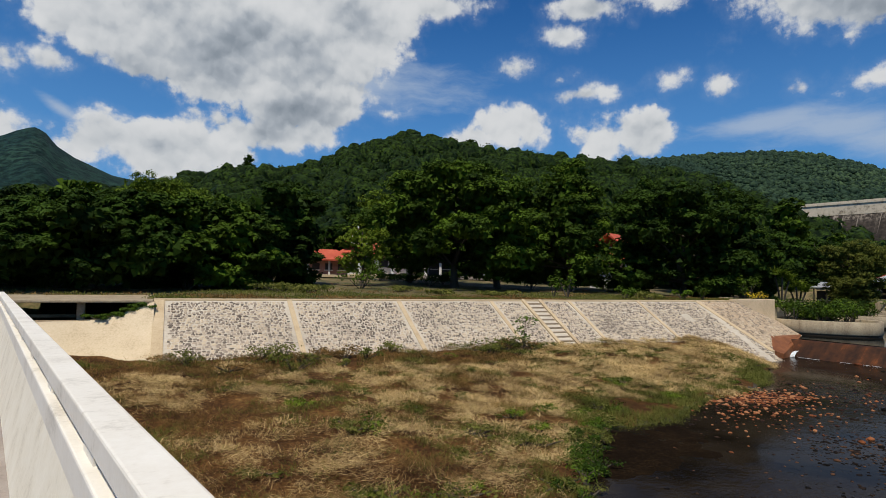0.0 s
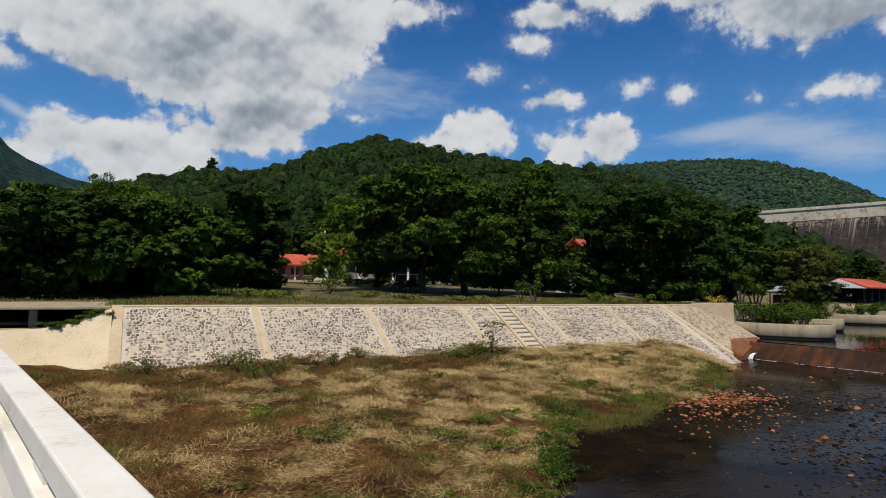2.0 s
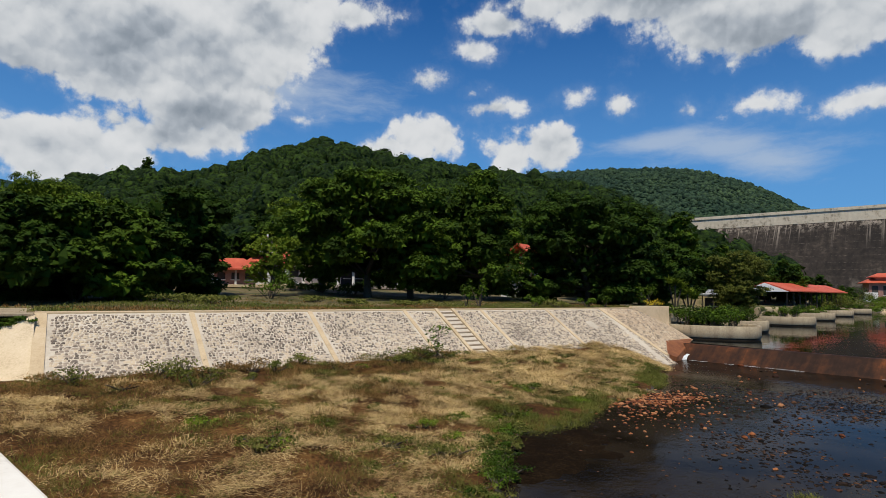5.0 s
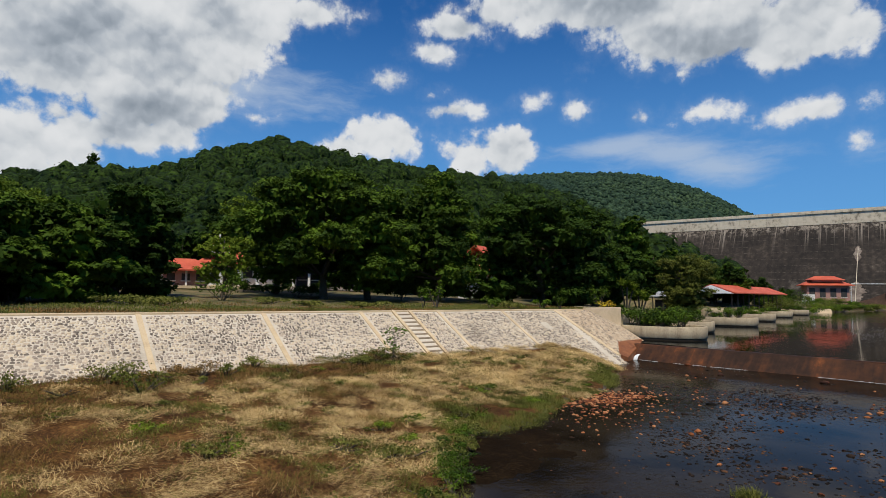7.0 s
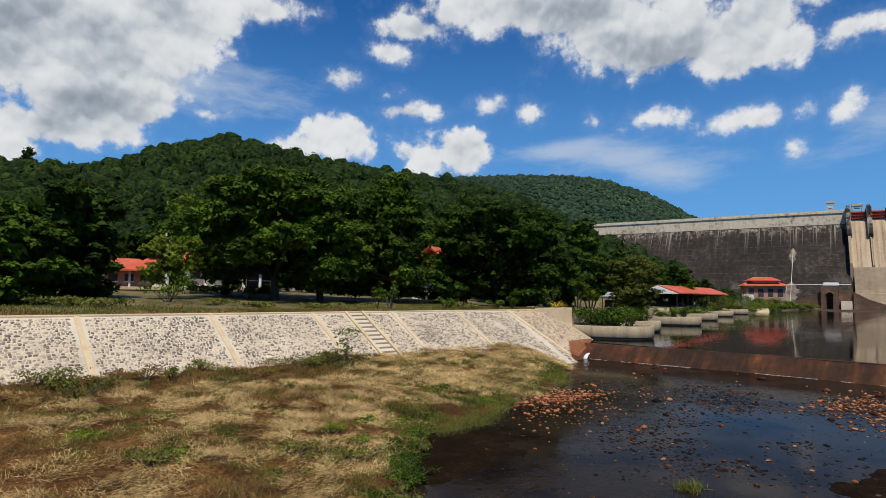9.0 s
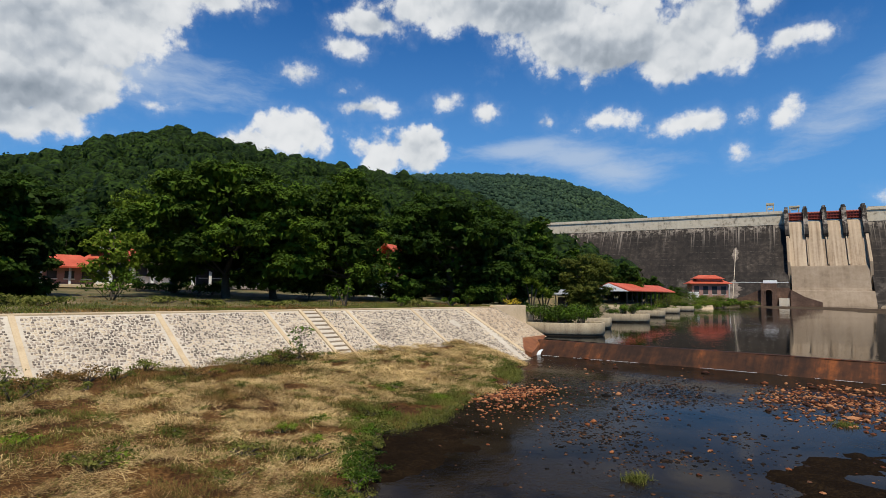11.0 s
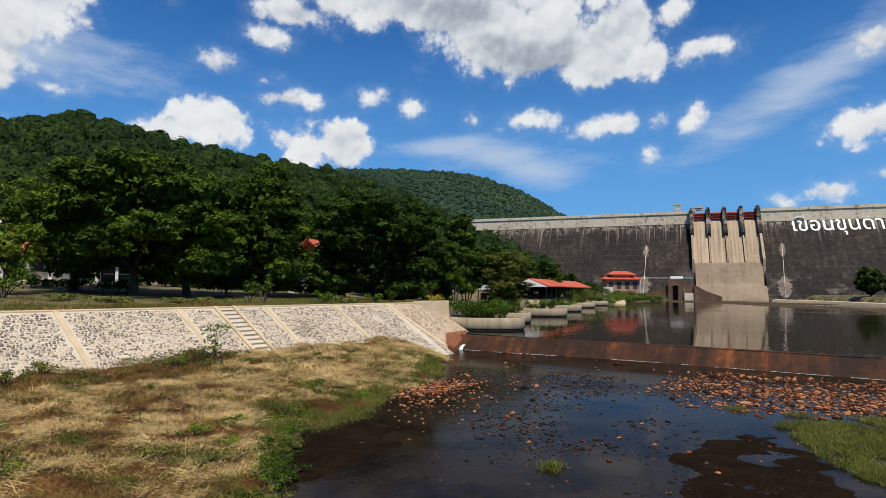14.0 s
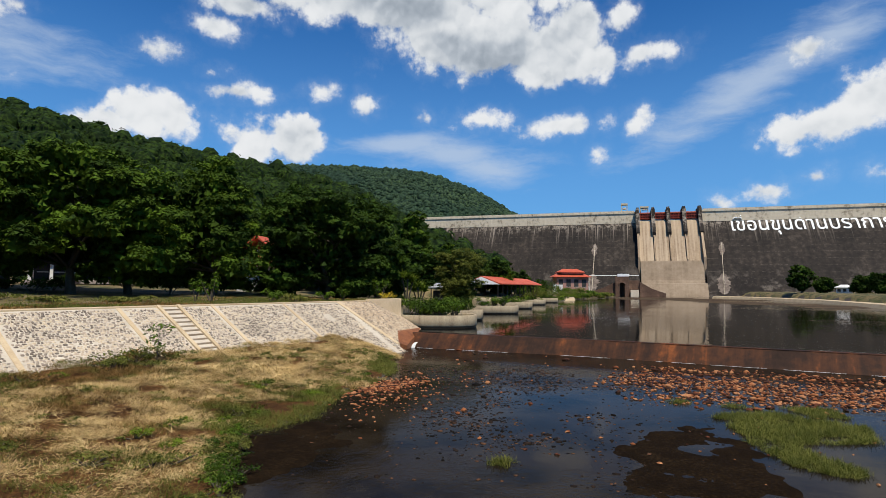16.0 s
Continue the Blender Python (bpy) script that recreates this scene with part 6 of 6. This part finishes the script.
KINDS = [tree(0, 300 + 20 * k, h, r, 30, 300, 0.30, m, 90 + k, "green tree in the wood behind the park", fm, bare=0.12) for k, (h, r, m, fm) in enumerate(
    ((9, 4.6, M_LEAF_DARK, "layered"), (10.5, 4.2, M_LEAF_DARK, "round"), (8, 4.4, M_LEAF_DARK, "round"), (11, 3.8, M_LEAF, "cone"), (8.5, 4.8, M_LEAF_LIGHT, "layered")))]
spots = []
for az in np.arange(-17, 60, 2.6):
    for r in (76, 98):
        a, d = az + rng.normal(0, 0.8), r + rng.normal(0, 5)
        if r < 85 and not (-16 < a < 9 or 45 < a < 57 or 32 < a < 37):
            continue
        spots.append((a, d))
for a in np.arange(58, 66, 1.3):
    spots += [(a + rng.normal(0, 0.4), 112 + rng.normal(0, 6)), (a + rng.normal(0, 0.4), 135 + rng.normal(0, 8))]
spots += [(a, 158 + rng.normal(0, 5)) for a in (66.2, 67.2, 68.3, 69.2)]
for i, (a, d) in enumerate(spots):
    x, y = at(a, d)
    k = KINDS[4] if (-6 < a < 4 and d > 60) else KINDS[rng.integers(4)]
    s = rng.uniform(0.8, 1.15) * (0.5 if a > 66 else 0.62 if a > 57 else 0.62 if a < -3 else 1)
    ob = copy_thing(k, pose(x, y, float(land(x, y)) - 0.1, 0, 0, rng.uniform(0, 360)) @ Matrix.Diagonal((s, s, s * rng.uniform(0.9, 1.1), 1)))
for k in KINDS:
    for o in list(k.children) + [k]:
        bpy.data.objects.remove(o)

# shrubs along the top of the bank
for i, (az, r, h, w, m) in enumerate(((10.3, 33, 0.5, 1.5, M_GRASS), (7.0, 36, 0.9, 1.4, M_LEAF), (12.6, 33, 0.5, 1.3, M_GRASS), (17.8, 40, 1.6, 1.3, M_LEAF), (36.7, 36, 1.3, 0.5, M_LEAF), (38.0, 36, 1.5, 0.5, M_LEAF),
        (43.3, 38, 0.7, 1.0, M_LEAF), (45.4, 38, 0.5, 0.9, M_GRASS), (48.4, 40, 0.6, 0.5, M_LEAF), (50.0, 41, 0.8, 0.5, M_LEAF), (53.6, 46, 1.5, 0.8, M_LEAF), (54.6, 47, 1.4, 0.8, M_LEAF_LIGHT), (41.5, 54, 2.2, 1.8, M_LEAF_DARK), (42.8, 52, 1.9, 1.6, M_LEAF_DARK), (34.5, 50, 1.6, 1.6, M_LEAF_DARK), (24.5, 48, 1.2, 1.6, M_LEAF_DARK), (57.8, 58, 1.1, 1.6, M_LEAF), (59.4, 58, 1.4, 1.8, M_LEAF_DARK), (60.8, 60, 1.3, 1.6, M_LEAF), (55.0, 56, 0.9, 1.4, M_LEAF_DARK),
        (1.9, 36, 1.5, 1.4, M_LEAF_DARK), (4.7, 36, 1.4, 1.3, M_LEAF), (-2.0, 37, 1.3, 1.4, M_LEAF_DARK), (-8.0, 36, 1.2, 1.3, M_LEAF), (26, 37, 0.35, 1.2, M_GRASS), (31, 37, 0.35, 1.3, M_GRASS), (22, 38, 0.4, 1.2, M_GRASS))):
    x, y = at(az, r)
    shrub(x, y, h, w, m, 200 + i, "leafy green bush on top of the bank", 520 if w > 1 else 300, 0.10)
# dark-leaved bushes added to fill in the shade beneath the park trees
rng = np.random.default_rng(71)
for i in range(30):
    az = rng.uniform(-14, 53)
    if 12.5 < az < 18.5:
        continue
    r_ = (26.5 + rng.uniform(20, 34)) / math.cos(radians(az)) * (0.86 if az > 35 else 1)
    shrub(*at(az, r_), rng.uniform(0.5, 1.1), rng.uniform(1.0, 1.8), M_LEAF_DARK, 600 + i, "dark undergrowth bush beneath the park trees", 380, 0.14)
for i, (x, y, z) in enumerate(((-0.75, 24.85, 2.72), (-1.15, 24.85, 2.55), (-1.6, 24.85, 2.38), (-2.1, 24.85, 2.28))):
    shrub(x, y, 0.20, 0.42, M_LEAF, 240 + 300 * i, "green creeper draped over the wing wall", 700, 0.05, z)
shrub(8.3, 21.8, 0.4, 0.5, M_GRASS, 241, "small green weed at the foot of the stone bank", 220, 0.06)
shrub(12.3, 21.4, 0.35, 0.5, M_GRASS, 242, "small green weed at the foot of the stone bank", 220, 0.06)
rng = np.random.default_rng(66)
for i in range(26):
    x = rng.uniform(0.2, 16)
    shrub(x, 21.9 - rng.gamma(1.2, 0.7), rng.uniform(0.25, 0.6), rng.uniform(0.4, 0.9), (M_SEDGE, M_LEAF_OLIVE, M_GRASS)[i % 3], 250 + i, "withered brown weed clump before the stone bank", 260, 0.05)
rng = np.random.default_rng(67)
for i in range(80):
    x = rng.uniform(1.0, 26)
    e = float(water_edge(x))
    y = e + 0.4 + rng.beta(1.1, 1.6) * (21.0 - e)
    if math.hypot(x, y) > 7:
        shrub(x, y, rng.uniform(0.10, 0.24), rng.uniform(0.25, 0.65), (M_GRASS, M_LEAF_LIGHT, M_GRASS, M_LEAF_OLIVE)[i % 4], 700 + i, "low green weed clump in the dry grass of the shoal", 230, 0.045)
for i, (az, r) in enumerate(((71.2, 190), (71.9, 192), (72.8, 190), (73.6, 192), (74.4, 196), (70.3, 186))):
    shrub(*at(az, r), 2.0 + 0.3 * (i % 3), 2.6, (M_LEAF, M_LEAF_LIGHT, M_LEAF_OLIVE)[i % 3], 460 + 40 * i, "dense green bush before the red-roofed house", 500, 0.2)
rng = np.random.default_rng(68)
for i in range(34):
    x = rng.uniform(5.6, 11.5)
    shrub(x, float(water_edge(x)) + rng.normal(0.05, 0.32), rng.uniform(0.16, 0.30), rng.uniform(0.22, 0.42), (M_LEAF, M_GRASS, M_LEAF_DARK)[i % 3], 900 + i, "leafy dark green water weed at the river's edge", 300, 0.035, 0.0)
# plants in the planters
for i, (px, py, half, deep, turn) in enumerate(PLANTERS):
    rng = np.random.default_rng(300 + i)
    for k in range(24 if i == 0 else 9 if i < 3 else 6):
        a, d = rng.uniform(0, 6.28), rng.uniform(0.1, 0.82) * deep
        shrub(px + math.cos(a) * d, py + math.sin(a) * d, rng.uniform(0.7, 1.5) if i == 0 else rng.uniform(0.5, 1.2), rng.uniform(0.6, 1.0), (M_LEAF, M_LEAF_LIGHT, M_LEAF, M_LEAF_DARK)[rng.integers(4)], 310 + 10 * i + k, "leafy green shrub growing in the pool planter", 330, 0.09, 1.68)
for i, (x, y, h, w, m) in enumerate(((41.0, 27.2, 1.3, 1.3, M_LEAF), (43.0, 27.0, 1.5, 1.4, M_LEAF_LIGHT), (46.0, 26.6, 2.6, 1.5, M_LEAF), (39.0, 27.3, 1.1, 1.2, M_LEAF_LIGHT), (55, 31.5, 1.2, 1.4, M_LEAF_LIGHT), (60, 34, 1.0, 1.4, M_LEAF_OLIVE), (70, 37, 0.9, 1.5, M_LEAF), (75, 39, 1.0, 1.5, M_LEAF_OLIVE), (100, 42.5, 1.6, 2.0, M_LEAF_LIGHT), (108, 44.0, 2.4, 2.2, M_LEAF_OLIVE), (114, 45.5, 3.0, 2.4, M_LEAF_OLIVE), (120, 47.0, 3.2, 2.6, M_LEAF_OLIVE), (126, 48, 3.2, 2.6, M_LEAF_OLIVE), (132, 48.5, 2.8, 2.6, M_LEAF_LIGHT), (143, 52, 4.2, 3.0, M_LEAF_DARK), (130, 52, 2.4, 3.0, M_LEAF), (140, 54, 2.6, 3.0, M_LEAF), (152, 53, 2.0, 3.0, M_LEAF_LIGHT), (165, 54, 2.0, 3.2, M_LEAF_LIGHT))):
    shrub(x, y, h, w, m, 400 + i, "dense green bush on the shore of the pool", 700, 0.13)
rng = np.random.default_rng(91)
for i in range(26):
    x = rng.uniform(100, 212)
    y = float(bank_y(x)) + rng.uniform(1.0, 5.0)
    shrub(x, y, rng.uniform(0.8, 1.7), rng.uniform(1.8, 3.4), (M_LEAF, M_LEAF_LIGHT, M_LEAF_OLIVE, M_GRASS)[rng.integers(4)], 440 + i, "low green bush on the far shore", 420, 0.2)


def spiky(x, y, height, seed, label):
    """A stemmed plant with rosettes of long pointed leaves."""
    rng = np.random.default_rng(seed)
    thing = empty("screw_pine", x, y, float(land(x, y)))
    stems, V, F, n = [], [], [], 0
    for k in range(4):
        a = k * 1.7 + rng.uniform(0, 0.5)
        tip = np.array((math.cos(a) * 0.5, math.sin(a) * 0.5, height * rng.uniform(0.65, 1.0)))
        stems.append(tube([(0, 0, 0), tip * (0.5, 0.5, 0.6), tip], [0.09, 0.07, 0.06], 6))
        base = np.repeat(tip[None], 90, 0)
        v, f = blades(rng, base, rng.uniform(0.5, 0.95, 90), np.full(90, 0.11), 0.48, 0.5)
        V.append(v)
        F.append(f + n)
        n += len(v)
    part("stem", npmesh("stem", *join(stems)), M_BARK, thing)
    part("leaves", npmesh("leaves", np.concatenate(V), np.concatenate(F)), M_LEAF_YOUNG, thing)
    return tagged(thing, label, "plant")


# single trees standing out on the ridge
tree(*at(6.85, 392), 17, 5.0, 34, 130, 0.40, M_LEAF_DARK, 541, "dark pointed tree standing above the ridge", "cone", bare=0.1)
tree(*at(28.2, 395), 12, 4.0, 24, 130, 0.40, M_LEAF_DARK, 542, "round tree standing above the ridge", "round", bare=0.3)
tree(*at(39.2, 395), 10, 3.4, 24, 130, 0.40, M_LEAF_DARK, 543, "round tree standing above the ridge", "round", bare=0.3)
spiky(*at(56.2, 52.0), 3.3, 501, "screw pine with rosettes of pointed leaves behind the wall")
spiky(*at(57.4, 53.0), 2.7, 502, "screw pine with rosettes of pointed leaves behind the wall")
M_FLOWER = foliage("yellow_flowers", (0.45, 0.30, 0.02), (0.70, 0.52, 0.04), 0.2, 2.0)
shrub(36.7, 26.4, 0.6, 0.6, M_FLOWER, 503, "low bush covered in yellow flowers", 200, 0.07)


def sapling(x, y, seed):
    rng = np.random.default_rng(seed)
    thing = empty("sapling", x, y, float(land(x, y)) - 0.05)
    pcs, P = [tube([(0, 0, 0), (0.05, 0, 0.8), (0.15, 0.02, 1.7)], [0.018, 0.014, 0.006], 6)], []
    for k in range(11):
        a, z = rng.uniform(0, 6.28), rng.uniform(0.7, 1.65)
        ln = rng.uniform(0.3, 0.6)
        d = np.array((math.cos(a), math.sin(a), 0.25))
        o = np.array((0.08, 0, z))
        pts = [o + d * ln * s + np.array((0, 0, -0.35 * ln * s * s)) for s in (0, 0.5, 1)]
        pcs.append(tube(pts, [0.007, 0.005, 0.003], 4))
        for s in np.linspace(0.15, 1, 9):
            P.append(o + d * ln * s + np.array((0, 0, -0.35 * ln * s * s)) + rng.normal(0, 0.05, 3))
    P = np.array(P)
    part("stem", npmesh("stem", *join(pcs)), M_BARK, thing)
    part("leaves", npmesh("leaves", *leaves(rng, P, rng.normal(size=P.shape) * 0.5 + (0, -0.3, 1), 0.10 * rng.uniform(0.7, 1.2, len(P)), 0.35, 0.2)), M_LEAF, thing)
    return tagged(thing, "thin young sapling growing at the foot of the stone bank", "sapling")


sapling(14.0, 20.9, 61)
# trees on the low shore before the dam
for i, (az, r, h, w) in enumerate(((91.4, 215, 9.0, 3.6), (93.0, 205, 4.4, 2.6), (95.6, 190, 4.6, 2.8), (96.8, 185, 5.2, 2.8), (98.4, 185, 5.2, 2.8))):
    x, y = at(az, r)
    tree(x, y, h, w, 30, 160, 0.36, M_LEAF_DARK, 520 + i, "dark green tree behind the shore wall", "round", bare=0.12)
stones()
